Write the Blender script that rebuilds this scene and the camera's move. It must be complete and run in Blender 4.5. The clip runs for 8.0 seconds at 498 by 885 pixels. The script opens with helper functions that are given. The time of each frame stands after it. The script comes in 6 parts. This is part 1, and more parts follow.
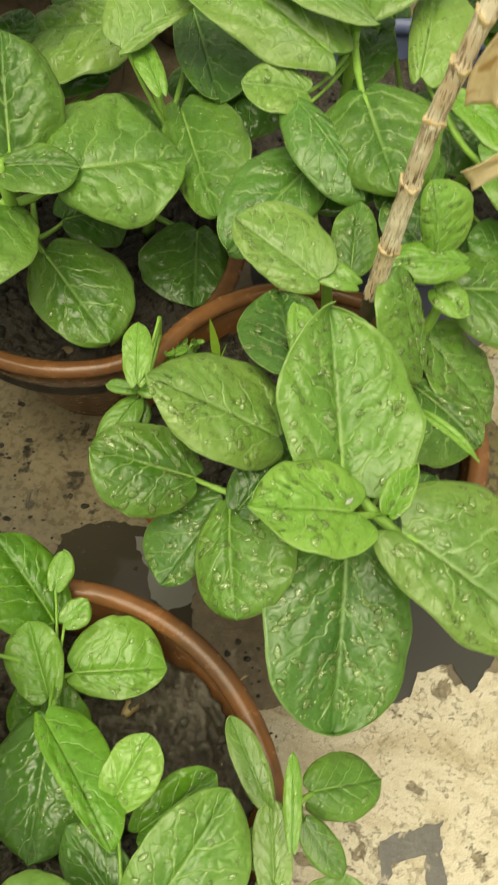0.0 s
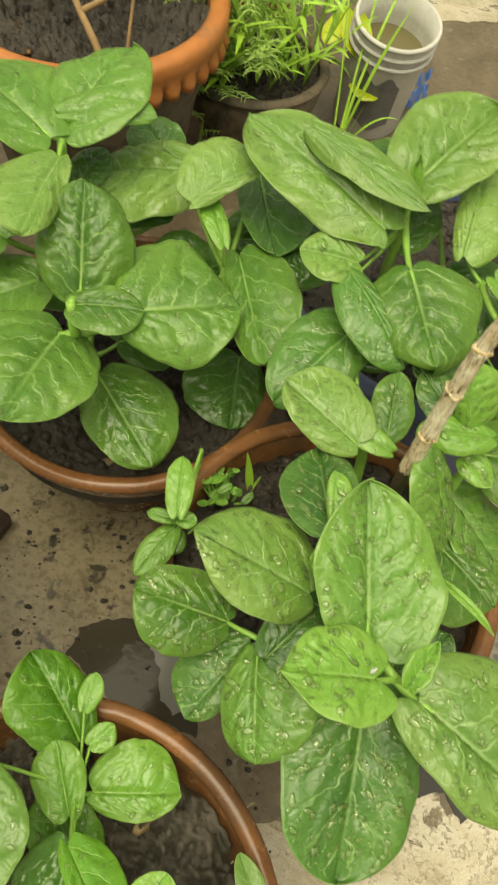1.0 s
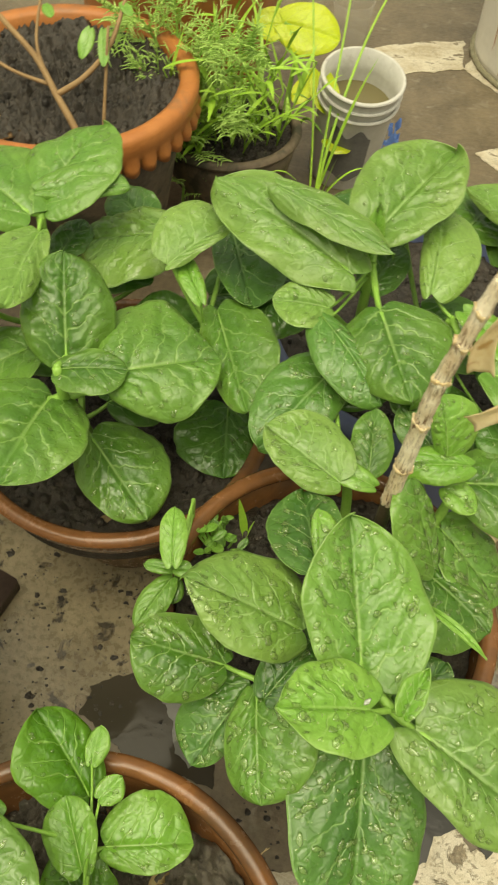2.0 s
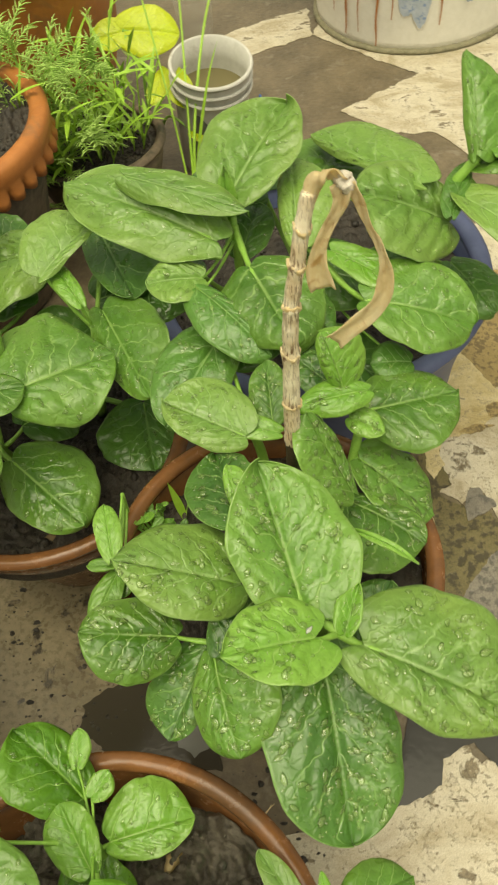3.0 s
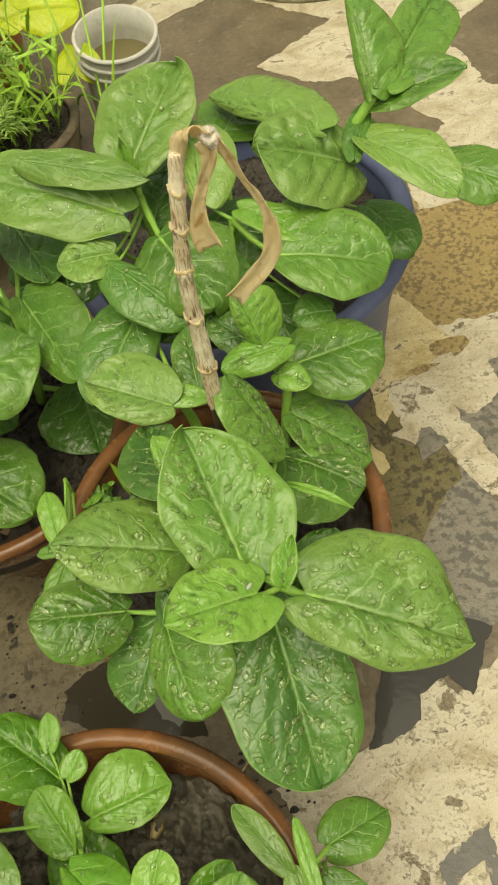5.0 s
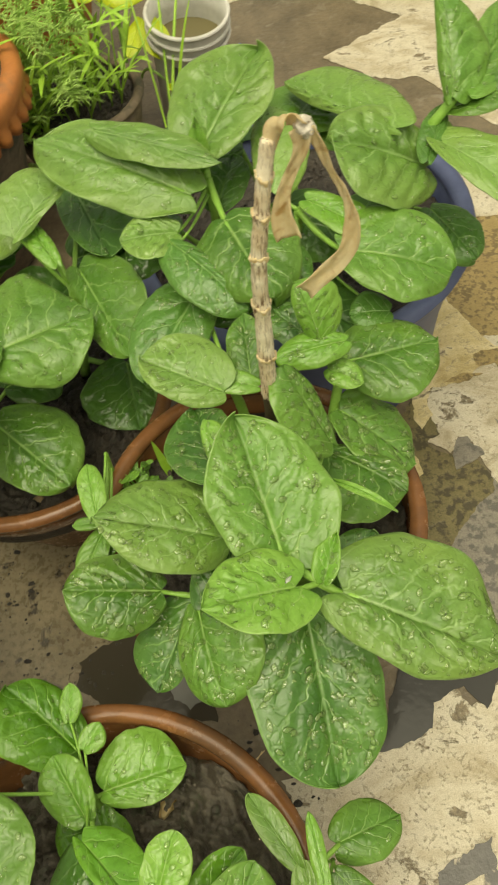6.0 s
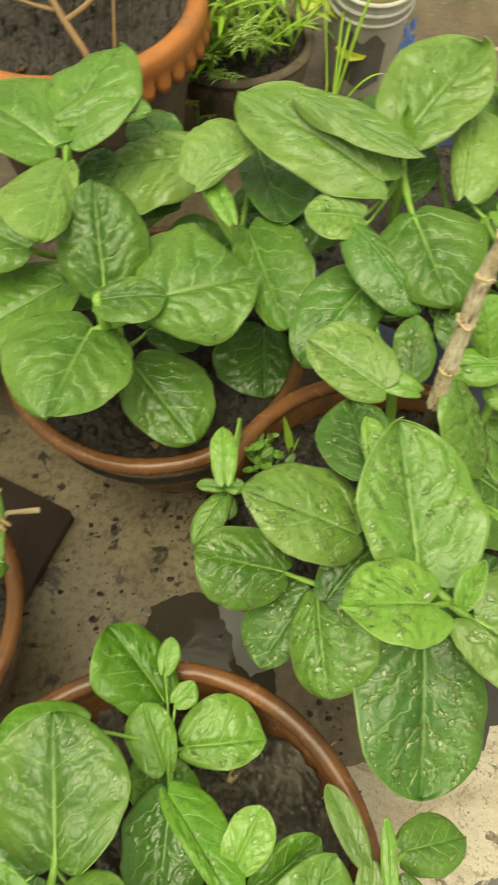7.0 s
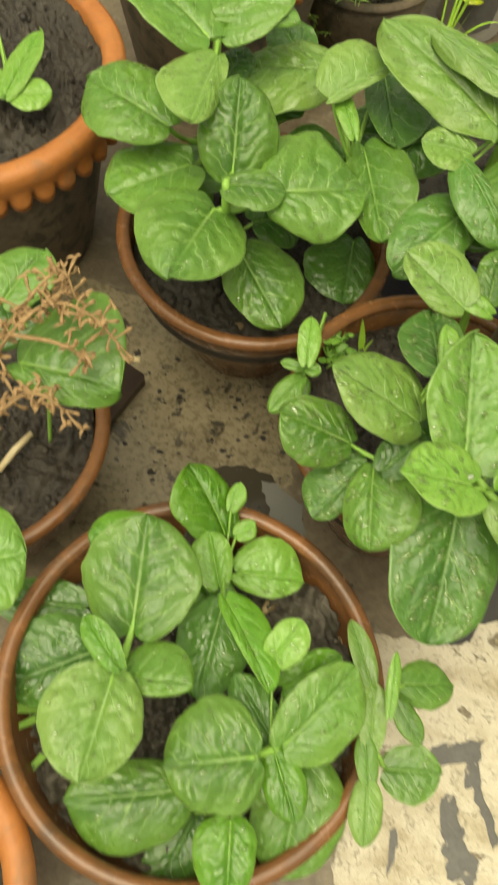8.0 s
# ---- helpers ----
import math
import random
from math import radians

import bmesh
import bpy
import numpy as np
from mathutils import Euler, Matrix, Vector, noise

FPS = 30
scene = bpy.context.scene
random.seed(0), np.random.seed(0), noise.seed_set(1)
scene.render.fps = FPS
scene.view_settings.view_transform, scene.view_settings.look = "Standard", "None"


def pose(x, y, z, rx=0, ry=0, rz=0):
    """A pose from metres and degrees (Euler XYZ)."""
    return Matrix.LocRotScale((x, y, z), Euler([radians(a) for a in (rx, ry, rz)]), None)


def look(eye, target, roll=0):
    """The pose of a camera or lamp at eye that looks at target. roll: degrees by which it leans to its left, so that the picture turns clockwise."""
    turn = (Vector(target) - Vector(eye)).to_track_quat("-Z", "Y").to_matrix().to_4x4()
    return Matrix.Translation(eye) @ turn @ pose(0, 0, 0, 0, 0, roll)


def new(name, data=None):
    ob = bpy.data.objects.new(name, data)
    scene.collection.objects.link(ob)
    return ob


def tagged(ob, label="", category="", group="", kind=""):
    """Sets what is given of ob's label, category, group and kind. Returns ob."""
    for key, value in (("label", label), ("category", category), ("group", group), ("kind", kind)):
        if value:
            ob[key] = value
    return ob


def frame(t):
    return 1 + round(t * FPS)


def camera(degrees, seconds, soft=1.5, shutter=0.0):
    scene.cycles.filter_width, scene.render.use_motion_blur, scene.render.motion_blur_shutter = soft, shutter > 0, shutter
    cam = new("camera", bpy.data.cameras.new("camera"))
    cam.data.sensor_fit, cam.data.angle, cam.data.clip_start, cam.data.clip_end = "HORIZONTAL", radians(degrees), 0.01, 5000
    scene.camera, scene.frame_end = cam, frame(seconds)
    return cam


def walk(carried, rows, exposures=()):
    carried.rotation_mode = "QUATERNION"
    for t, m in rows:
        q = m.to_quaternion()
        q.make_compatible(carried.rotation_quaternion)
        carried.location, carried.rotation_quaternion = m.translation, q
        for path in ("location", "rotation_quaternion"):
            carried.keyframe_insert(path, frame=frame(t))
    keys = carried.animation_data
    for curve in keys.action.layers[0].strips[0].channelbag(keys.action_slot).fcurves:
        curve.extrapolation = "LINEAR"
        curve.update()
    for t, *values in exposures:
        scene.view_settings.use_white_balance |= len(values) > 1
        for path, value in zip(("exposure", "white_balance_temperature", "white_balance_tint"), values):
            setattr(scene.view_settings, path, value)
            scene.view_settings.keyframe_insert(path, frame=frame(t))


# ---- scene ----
cam = camera(34.26, 8.0, soft=2.0, shutter=0.4)
PATH = [
    (0, (0.1477, 0.3308, 0.6794), (0.1462, 0.8203, -0.1926), 6.01),
    (0.2, (0.1418, 0.3370, 0.6902), (0.1500, 0.8355, -0.1767), 8.26),
    (0.5, (0.1282, 0.3499, 0.7051), (0.1275, 0.8648, -0.1522), 9.55),
    (0.7, (0.1209, 0.3578, 0.7187), (0.1152, 0.8857, -0.1306), 9.85),
    (1, (0.1134, 0.3619, 0.7393), (0.1072, 0.9007, -0.1031), 10.96),
    (1.2, (0.1042, 0.3648, 0.7453), (0.0945, 0.9104, -0.0927), 11.20),
    (2.3, (0.1555, 0.3431, 0.752), (0.1193, 0.9416, -0.0484), -0.03),
    (2.5, (0.1683, 0.3377, 0.7514), (0.1402, 0.9377, -0.0481), -2.80),
    (2.7, (0.1740, 0.3346, 0.7487), (0.1567, 0.9353, -0.0506), -4.94),
    (3, (0.1844, 0.3228, 0.7432), (0.1732, 0.9218, -0.0575), -8.43),
    (3.2, (0.1859, 0.3180, 0.7422), (0.1766, 0.9205, -0.0559), -10.78),
    (3.5, (0.2017, 0.3081, 0.7399), (0.2027, 0.9092, -0.0593), -13.40),
    (3.7, (0.2145, 0.3035, 0.7402), (0.2224, 0.9023, -0.0607), -14.50),
    (4, (0.2278, 0.3024, 0.7392), (0.2404, 0.9022, -0.0608), -15.47),
    (4.2, (0.2243, 0.3061, 0.7318), (0.2373, 0.9013, -0.0716), -15.67),
    (5.3, (0.2148, 0.3128, 0.7399), (0.2094, 0.8757, -0.0867), -14.44),
    (5.5, (0.2081, 0.3099, 0.735), (0.2033, 0.8802, -0.0864), -13.41),
    (5.7, (0.2070, 0.3130, 0.7368), (0.1948, 0.8808, -0.0862), -12.83),
    (6, (0.1985, 0.3179, 0.7406), (0.1781, 0.8764, -0.0886), -11.14),
    (6.2, (0.1905, 0.3231, 0.7396), (0.1622, 0.8712, -0.0963), -9.41),
    (6.5, (0.1617, 0.3323, 0.7418), (0.1245, 0.8716, -0.0995), -6.66),
    (6.7, (0.1475, 0.3350, 0.7453), (0.1051, 0.8649, -0.1017), -4.31),
    (7, (0.1221, 0.3366, 0.7557), (0.0623, 0.8509, -0.0998), -2.37),
    (7.2, (0.1053, 0.3256, 0.7621), (0.0354, 0.8208, -0.1038), -0.83),
    (7.5, (0.0917, 0.3022, 0.7855), (0.0072, 0.7739, -0.0922), 1.01),
    (7.7, (0.0822, 0.2875, 0.8019), (-0.0062, 0.7483, -0.0812), 2.66),
    (8, (0.0774, 0.2492, 0.8144), (0.0245, 0.686, -0.0836), 8.09),
]
walk(cam, [(t, look(eye, target, roll)) for t, eye, target, roll in PATH], [(0.0, 0.23, 8500.0, -1.5), (1.0, 0.29, 8500.0, -1.5), (2.5, 0.25, 8500.0, -1.5), (3.5, 0.18, 8500.0, -1.5), (5.5, 0.09, 8500.0, -1.5), (7.0, 0.29, 8500.0, -1.5), (8.0, 0.37, 8500.0, -1.5)])

# ---- sky and light: a bright overcast day ----
SUN_EL, SUN_AZ = radians(76), radians(195)
world = bpy.data.worlds.new("overcast_sky")
scene.world = world
world.use_nodes = True
wn, wl = world.node_tree.nodes, world.node_tree.links
sky = wn.new("ShaderNodeTexSky")
sky.sky_type, sky.sun_disc = "NISHITA", False
sky.sun_elevation, sky.sun_rotation = SUN_EL, SUN_AZ
sky.air_density, sky.dust_density, sky.ozone_density = 1.0, 6.0, 1.0
grey = wn.new("ShaderNodeHueSaturation")
grey.inputs["Saturation"].default_value = 0.25
wl.new(sky.outputs[0], grey.inputs["Color"])
wl.new(grey.outputs[0], wn["Background"].inputs[0])
wn["Background"].inputs[1].default_value = 0.13
sun_data = bpy.data.lights.new("sun", "SUN")
sun_data.energy, sun_data.angle, sun_data.color = 1.3, radians(60), (1.0, 0.96, 0.88)
sun = new("sun", sun_data)
d = Vector((math.sin(SUN_AZ) * math.cos(SUN_EL), math.cos(SUN_AZ) * math.cos(SUN_EL), math.sin(SUN_EL)))
sun.matrix_world = look(d * 10, (0, 0, 0))


# ---- materials ----
def material(name):
    m = bpy.data.materials.new(name)
    m.use_nodes = True
    return m, m.node_tree.nodes, m.node_tree.links, m.node_tree.nodes["Principled BSDF"]


def ramp(n, stops, ease="LINEAR"):
    r = n.new("ShaderNodeValToRGB")
    r.color_ramp.interpolation = ease
    while len(r.color_ramp.elements) < len(stops):
        r.color_ramp.elements.new(0.5)
    for e, (pos, col) in zip(r.color_ramp.elements, stops):
        e.position, e.color = pos, (*col, 1.0)
    return r


def noise_node(n, l, scale, detail=4.0, rough=0.55, coords="Object", distort=0.0):
    tc = n.new("ShaderNodeTexCoord")
    t = n.new("ShaderNodeTexNoise")
    t.inputs["Scale"].default_value, t.inputs["Detail"].default_value = scale, detail
    t.inputs["Roughness"].default_value, t.inputs["Distortion"].default_value = rough, distort
    l.new(tc.outputs[coords], t.inputs["Vector"])
    return t


def math_node(n, l, op, a, b=0.0, c=0.0, clamp=False):
    m = n.new("ShaderNodeMath")
    m.operation, m.use_clamp = op, clamp
    for i, v in enumerate((a, b, c)):
        if isinstance(v, (int, float)):
            m.inputs[i].default_value = v
        else:
            l.new(v, m.inputs[i])
    return m.outputs[0]


def mix_colour(n, l, fac, a, b, kind="MIX"):
    m = n.new("ShaderNodeMix")
    m.data_type, m.blend_type = "RGBA", kind
    for s, v in ((m.inputs[0], fac), (m.inputs[6], a), (m.inputs[7], b)):
        if isinstance(v, (int, float)):
            s.default_value = v
        elif isinstance(v, tuple):
            s.default_value = (*v, 1.0)
        else:
            l.new(v, s)
    return m.outputs[2]


def bump(n, l, b, height, strength=0.3, dist=0.001):
    k = n.new("ShaderNodeBump")
    k.inputs["Strength"].default_value, k.inputs["Distance"].default_value = strength, dist
    l.new(height, k.inputs["Height"])
    l.new(k.outputs[0], b.inputs["Normal"])


def speckled(name, dark, light, scale, rough, bump_scale=0.0, bump_depth=0.001, wear=None, wear_at=(0.55, 0.7), fine=9.0, spec=0.5, islands=False):
    """A surface with two scales of colour variation, optional worn spots and fine relief."""
    m, n, l, b = material(name)
    a = noise_node(n, l, scale)
    f = noise_node(n, l, scale * fine, 6.0, 0.65)
    s = math_node(n, l, "MULTIPLY_ADD", f.outputs[0], 0.5, math_node(n, l, "MULTIPLY", a.outputs[0], 0.5))
    col = ramp(n, [(0.32, dark), (0.68, light)])
    l.new(s, col.inputs[0])
    out = col.outputs[0]
    if wear:
        w = noise_node(n, l, scale * 2.3, 5.0, 0.6, distort=0.6)
        k = ramp(n, [(wear_at[0], (0, 0, 0)), (wear_at[1], (1, 1, 1))])
        l.new(w.outputs[0], k.inputs[0])
        out = mix_colour(n, l, k.outputs[0], out, wear)
    if islands:
        geo = n.new("ShaderNodeNewGeometry")
        k = ramp(n, [(0.0, (0.55, 0.55, 0.55)), (1.0, (1.6, 1.6, 1.6))])
        l.new(geo.outputs["Random Per Island"], k.inputs[0])
        out = mix_colour(n, l, 1.0, out, k.outputs[0], "MULTIPLY")
    l.new(out, b.inputs["Base Color"])
    b.inputs["Specular IOR Level"].default_value = spec
    rr = n.new("ShaderNodeMapRange")
    rr.inputs[3].default_value, rr.inputs[4].default_value = rough * 0.75, min(1.0, rough * 1.25)
    l.new(f.outputs[0], rr.inputs[0])
    l.new(rr.outputs[0], b.inputs["Roughness"])
    if bump_scale:
        h = noise_node(n, l, bump_scale, 6.0, 0.65)
        bump(n, l, b, h.outputs[0], 0.6, bump_depth)
    return m


def leaf_material(name, dark, light, vein, yellow, gloss):
    """Leaf skin: u runs along the midrib, v across it; veins, mottling and a little light coming through."""
    m, n, l, b = material(name)
    uv = n.new("ShaderNodeUVMap")
    sep = n.new("ShaderNodeSeparateXYZ")
    l.new(uv.outputs[0], sep.inputs[0])
    u, v = sep.outputs[0], math_node(n, l, "ABSOLUTE", sep.outputs[1])
    info = n.new("ShaderNodeObjectInfo")
    a = noise_node(n, l, 45.0, 3.0)
    f = noise_node(n, l, 420.0, 3.0, 0.6)
    base = ramp(n, [(0.3, dark), (0.7, light)])
    k = math_node(n, l, "MULTIPLY_ADD", a.outputs[0], 0.42, math_node(n, l, "MULTIPLY_ADD", info.outputs["Random"], 0.34, 0.13))
    l.new(k, base.inputs[0])
    col = base.outputs[0]
    big = noise_node(n, l, 22.0, 2.0)
    ym = ramp(n, [(0.52, (0, 0, 0)), (0.75, (1, 1, 1))])
    l.new(big.outputs[0], ym.inputs[0])
    col = mix_colour(n, l, math_node(n, l, "MULTIPLY", ym.outputs[0], 0.38), col, yellow)
    fr = ramp(n, [(0.35, (0.90, 0.90, 0.90)), (0.65, (1.08, 1.08, 1.08))])
    l.new(f.outputs[0], fr.inputs[0])
    col = mix_colour(n, l, 1.0, col, fr.outputs[0], "MULTIPLY")
    # yellower towards the margin
    margin = n.new("ShaderNodeMapRange")
    margin.inputs[1].default_value, margin.inputs[2].default_value = 0.30, 0.98
    margin.inputs[4].default_value = 0.38
    l.new(v, margin.inputs[0])
    col = mix_colour(n, l, margin.outputs[0], col, yellow)
    # midrib
    rib = n.new("ShaderNodeMapRange")
    rib.inputs[1].default_value, rib.inputs[2].default_value = 0.042, 0.014
    l.new(v, rib.inputs[0])
    fade = n.new("ShaderNodeMapRange")
    fade.inputs[1].default_value, fade.inputs[2].default_value = 0.80, 0.1
    l.new(u, fade.inputs[0])
    ribs = math_node(n, l, "MULTIPLY", rib.outputs[0], fade.outputs[0])
    # side veins sweep towards the tip
    ph = math_node(n, l, "MULTIPLY", math_node(n, l, "SUBTRACT", u, math_node(n, l, "MULTIPLY", math_node(n, l, "POWER", v, 0.8), 0.36)), 5.0)
    wob = noise_node(n, l, 60.0, 2.0)
    ph = math_node(n, l, "ADD", ph, math_node(n, l, "MULTIPLY", wob.outputs[0], 1.3))
    tri = math_node(n, l, "ABSOLUTE", math_node(n, l, "SUBTRACT", math_node(n, l, "FRACT", ph), 0.5))
    sv = n.new("ShaderNodeMapRange")
    sv.inputs[1].default_value, sv.inputs[2].default_value = 0.075, 0.012
    l.new(tri, sv.inputs[0])
    inner = n.new("ShaderNodeMapRange")
    inner.inputs[1].default_value, inner.inputs[2].default_value = 0.98, 0.35
    l.new(v, inner.inputs[0])
    veins = math_node(n, l, "MAXIMUM", ribs, math_node(n, l, "MULTIPLY", math_node(n, l, "MULTIPLY", sv.outputs[0], inner.outputs[0]), 0.66))
    col = mix_colour(n, l, math_node(n, l, "MULTIPLY", veins, 0.86), col, vein)
    rim = n.new("ShaderNodeMapRange")
    rim.inputs[1].default_value, rim.inputs[2].default_value = 0.955, 0.99
    l.new(v, rim.inputs[0])
    col = mix_colour(n, l, math_node(n, l, "MULTIPLY", rim.outputs[0], 0.55), col, vein)
    l.new(col, b.inputs["Base Color"])
    b.inputs["Specular IOR Level"].default_value = 0.6
    tc = n.new("ShaderNodeTexCoord")
    warp = n.new("ShaderNodeTexNoise")
    warp.inputs["Scale"].default_value = 90.0
    l.new(tc.outputs["Object"], warp.inputs["Vector"])
    shift = n.new("ShaderNodeVectorMath")
    shift.operation = "MULTIPLY_ADD"
    l.new(warp.outputs["Color"], shift.inputs[0])
    shift.inputs[1].default_value = (0.009, 0.009, 0.009)
    l.new(tc.outputs["Object"], shift.inputs[2])
    cell = n.new("ShaderNodeTexVoronoi")
    cell.feature = "DISTANCE_TO_EDGE"
    cell.inputs["Scale"].default_value = 140.0
    l.new(shift.outputs[0], cell.inputs["Vector"])
    puff = n.new("ShaderNodeMapRange")
    puff.interpolation_type = "SMOOTHERSTEP"
    puff.inputs[1].default_value, puff.inputs[2].default_value = 0.0, 0.26
    l.new(cell.outputs["Distance"], puff.inputs[0])
    hb = math_node(n, l, "MULTIPLY_ADD", f.outputs[0], 0.10, math_node(n, l, "MULTIPLY", puff.outputs[0], 0.42))
    bump(n, l, b, math_node(n, l, "SUBTRACT", hb, math_node(n, l, "MULTIPLY", veins, 1.1)), 0.42, 0.0012)
    wet = noise_node(n, l, 35.0, 3.0)
    wr = n.new("ShaderNodeMapRange")
    wr.inputs[1].default_value, wr.inputs[2].default_value = 0.38, 0.62
    wr.inputs[3].default_value, wr.inputs[4].default_value = gloss * 0.62, gloss * 1.25
    l.new(wet.outputs[0], wr.inputs[0])
    l.new(wr.outputs[0], b.inputs["Roughness"])
    tr = n.new("ShaderNodeBsdfTranslucent")
    l.new(mix_colour(n, l, 0.5, col, (0.30, 0.55, 0.03)), tr.inputs[0])
    mx = n.new("ShaderNodeMixShader")
    mx.inputs[0].default_value = 0.22
    l.new(b.outputs[0], mx.inputs[1])
    l.new(tr.outputs[0], mx.inputs[2])
    l.new(mx.outputs[0], n["Material Output"].inputs[0])
    return m


LEAF = leaf_material("leaf_green", (0.066, 0.172, 0.024), (0.163, 0.356, 0.060), (0.335, 0.528, 0.155), (0.232, 0.410, 0.072), 0.31)
YOUNG = leaf_material("leaf_young", (0.144, 0.355, 0.039), (0.230, 0.470, 0.076), (0.365, 0.576, 0.166), (0.287, 0.481, 0.089), 0.30)
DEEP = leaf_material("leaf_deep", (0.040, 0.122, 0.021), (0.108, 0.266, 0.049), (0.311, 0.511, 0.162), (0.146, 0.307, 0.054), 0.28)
PALE = leaf_material("leaf_pale", (0.118, 0.254, 0.043), (0.226, 0.410, 0.087), (0.367, 0.564, 0.205), (0.296, 0.429, 0.103), 0.34)
FRESH = leaf_material("leaf_fresh", (0.071, 0.205, 0.016), (0.155, 0.397, 0.044), (0.320, 0.556, 0.123), (0.203, 0.438, 0.044), 0.30)
LIME = leaf_material("leaf_lime", (0.46, 0.60, 0.015), (0.60, 0.72, 0.03), (0.66, 0.76, 0.16), (0.64, 0.68, 0.04), 0.45)
STEM = speckled("stem_green", (0.20, 0.42, 0.055), (0.33, 0.57, 0.12), 60.0, 0.42, 200.0, 0.0005)
GRASS = speckled("grass_green", (0.24, 0.46, 0.038), (0.39, 0.62, 0.085), 40.0, 0.45)
FERN = speckled("feathery_green", (0.33, 0.56, 0.10), (0.49, 0.70, 0.21), 40.0, 0.5)
CLAY = speckled("brown_plastic", (0.150, 0.062, 0.023), (0.275, 0.122, 0.045), 9.0, 0.26, 90.0, 0.0004, wear=(0.095, 0.055, 0.030), wear_at=(0.48, 0.72))
TERRA = speckled("terracotta", (0.37, 0.125, 0.030), (0.53, 0.205, 0.058), 10.0, 0.5, 160.0, 0.0008, wear=(0.26, 0.13, 0.06), wear_at=(0.55, 0.72))
STAIN = speckled("stained_terracotta", (0.085, 0.068, 0.045), (0.24, 0.18, 0.12), 14.0, 0.75, 120.0, 0.0015, wear=(0.075, 0.07, 0.045), wear_at=(0.5, 0.62))
BLUE = speckled("blue_plastic", (0.075, 0.095, 0.19), (0.130, 0.160, 0.29), 8.0, 0.42, 60.0, 0.0003)
SOIL = speckled("wet_soil", (0.008, 0.007, 0.005), (0.046, 0.037, 0.026), 60.0, 0.42, 300.0, 0.004, wear=(0.085, 0.070, 0.050), wear_at=(0.62, 0.72), islands=True)
MUD = speckled("grey_soil", (0.018, 0.016, 0.012), (0.120, 0.104, 0.076), 38.0, 0.42, 220.0, 0.005, wear=(0.050, 0.058, 0.034), wear_at=(0.55, 0.68), islands=True)
CONCRETE = speckled("wet_concrete", (0.085, 0.066, 0.040), (0.225, 0.180, 0.115), 16.0, 0.36, 130.0, 0.002, wear=(0.23, 0.20, 0.145), wear_at=(0.58, 0.70), fine=7.0)


def dotted(name, dark, light, dot, scale, rough, at=(0.50, 0.58), sheen=0.5):
    """Worn floor thickly sprinkled with small dark dots that run together."""
    m, n, l, b = material(name)
    a, d, f = noise_node(n, l, scale * 0.22, 4.0), noise_node(n, l, scale, 4.0, 0.6), noise_node(n, l, scale * 5, 3.0, 0.6)
    col = ramp(n, [(0.36, dark), (0.64, light)])
    l.new(math_node(n, l, "MULTIPLY_ADD", f.outputs[0], 0.5, math_node(n, l, "MULTIPLY", a.outputs[0], 0.5)), col.inputs[0])
    k = ramp(n, [(at[0], (0, 0, 0)), (at[1], (1, 1, 1))])
    l.new(math_node(n, l, "MULTIPLY_ADD", a.outputs[0], 0.35, math_node(n, l, "MULTIPLY", d.outputs[0], 0.68)), k.inputs[0])
    l.new(mix_colour(n, l, math_node(n, l, "MULTIPLY", k.outputs[0], 0.85), col.outputs[0], dot), b.inputs["Base Color"])
    b.inputs["Roughness"].default_value, b.inputs["Specular IOR Level"].default_value = rough, sheen
    bump(n, l, b, math_node(n, l, "SUBTRACT", f.outputs[0], k.outputs[0]), 0.4, 0.0008)
    return m


BROWN = dotted("brown_concrete", (0.265, 0.192, 0.072), (0.400, 0.300, 0.130), (0.130, 0.092, 0.038), 150.0, 0.5)
OLIVE = dotted("wet_olive_floor", (0.110, 0.092, 0.036), (0.215, 0.178, 0.078), (0.045, 0.038, 0.020), 110.0, 0.42)
WETGREY = dotted("wet_grey_floor", (0.165, 0.150, 0.120), (0.280, 0.254, 0.202), (0.095, 0.088, 0.076), 110.0, 0.36)
BEIGE = speckled("dirty_floor", (0.125, 0.102, 0.060), (0.310, 0.262, 0.166), 14.0, 0.28, 130.0, 0.001, wear=(0.050, 0.042, 0.028), wear_at=(0.59, 0.64))


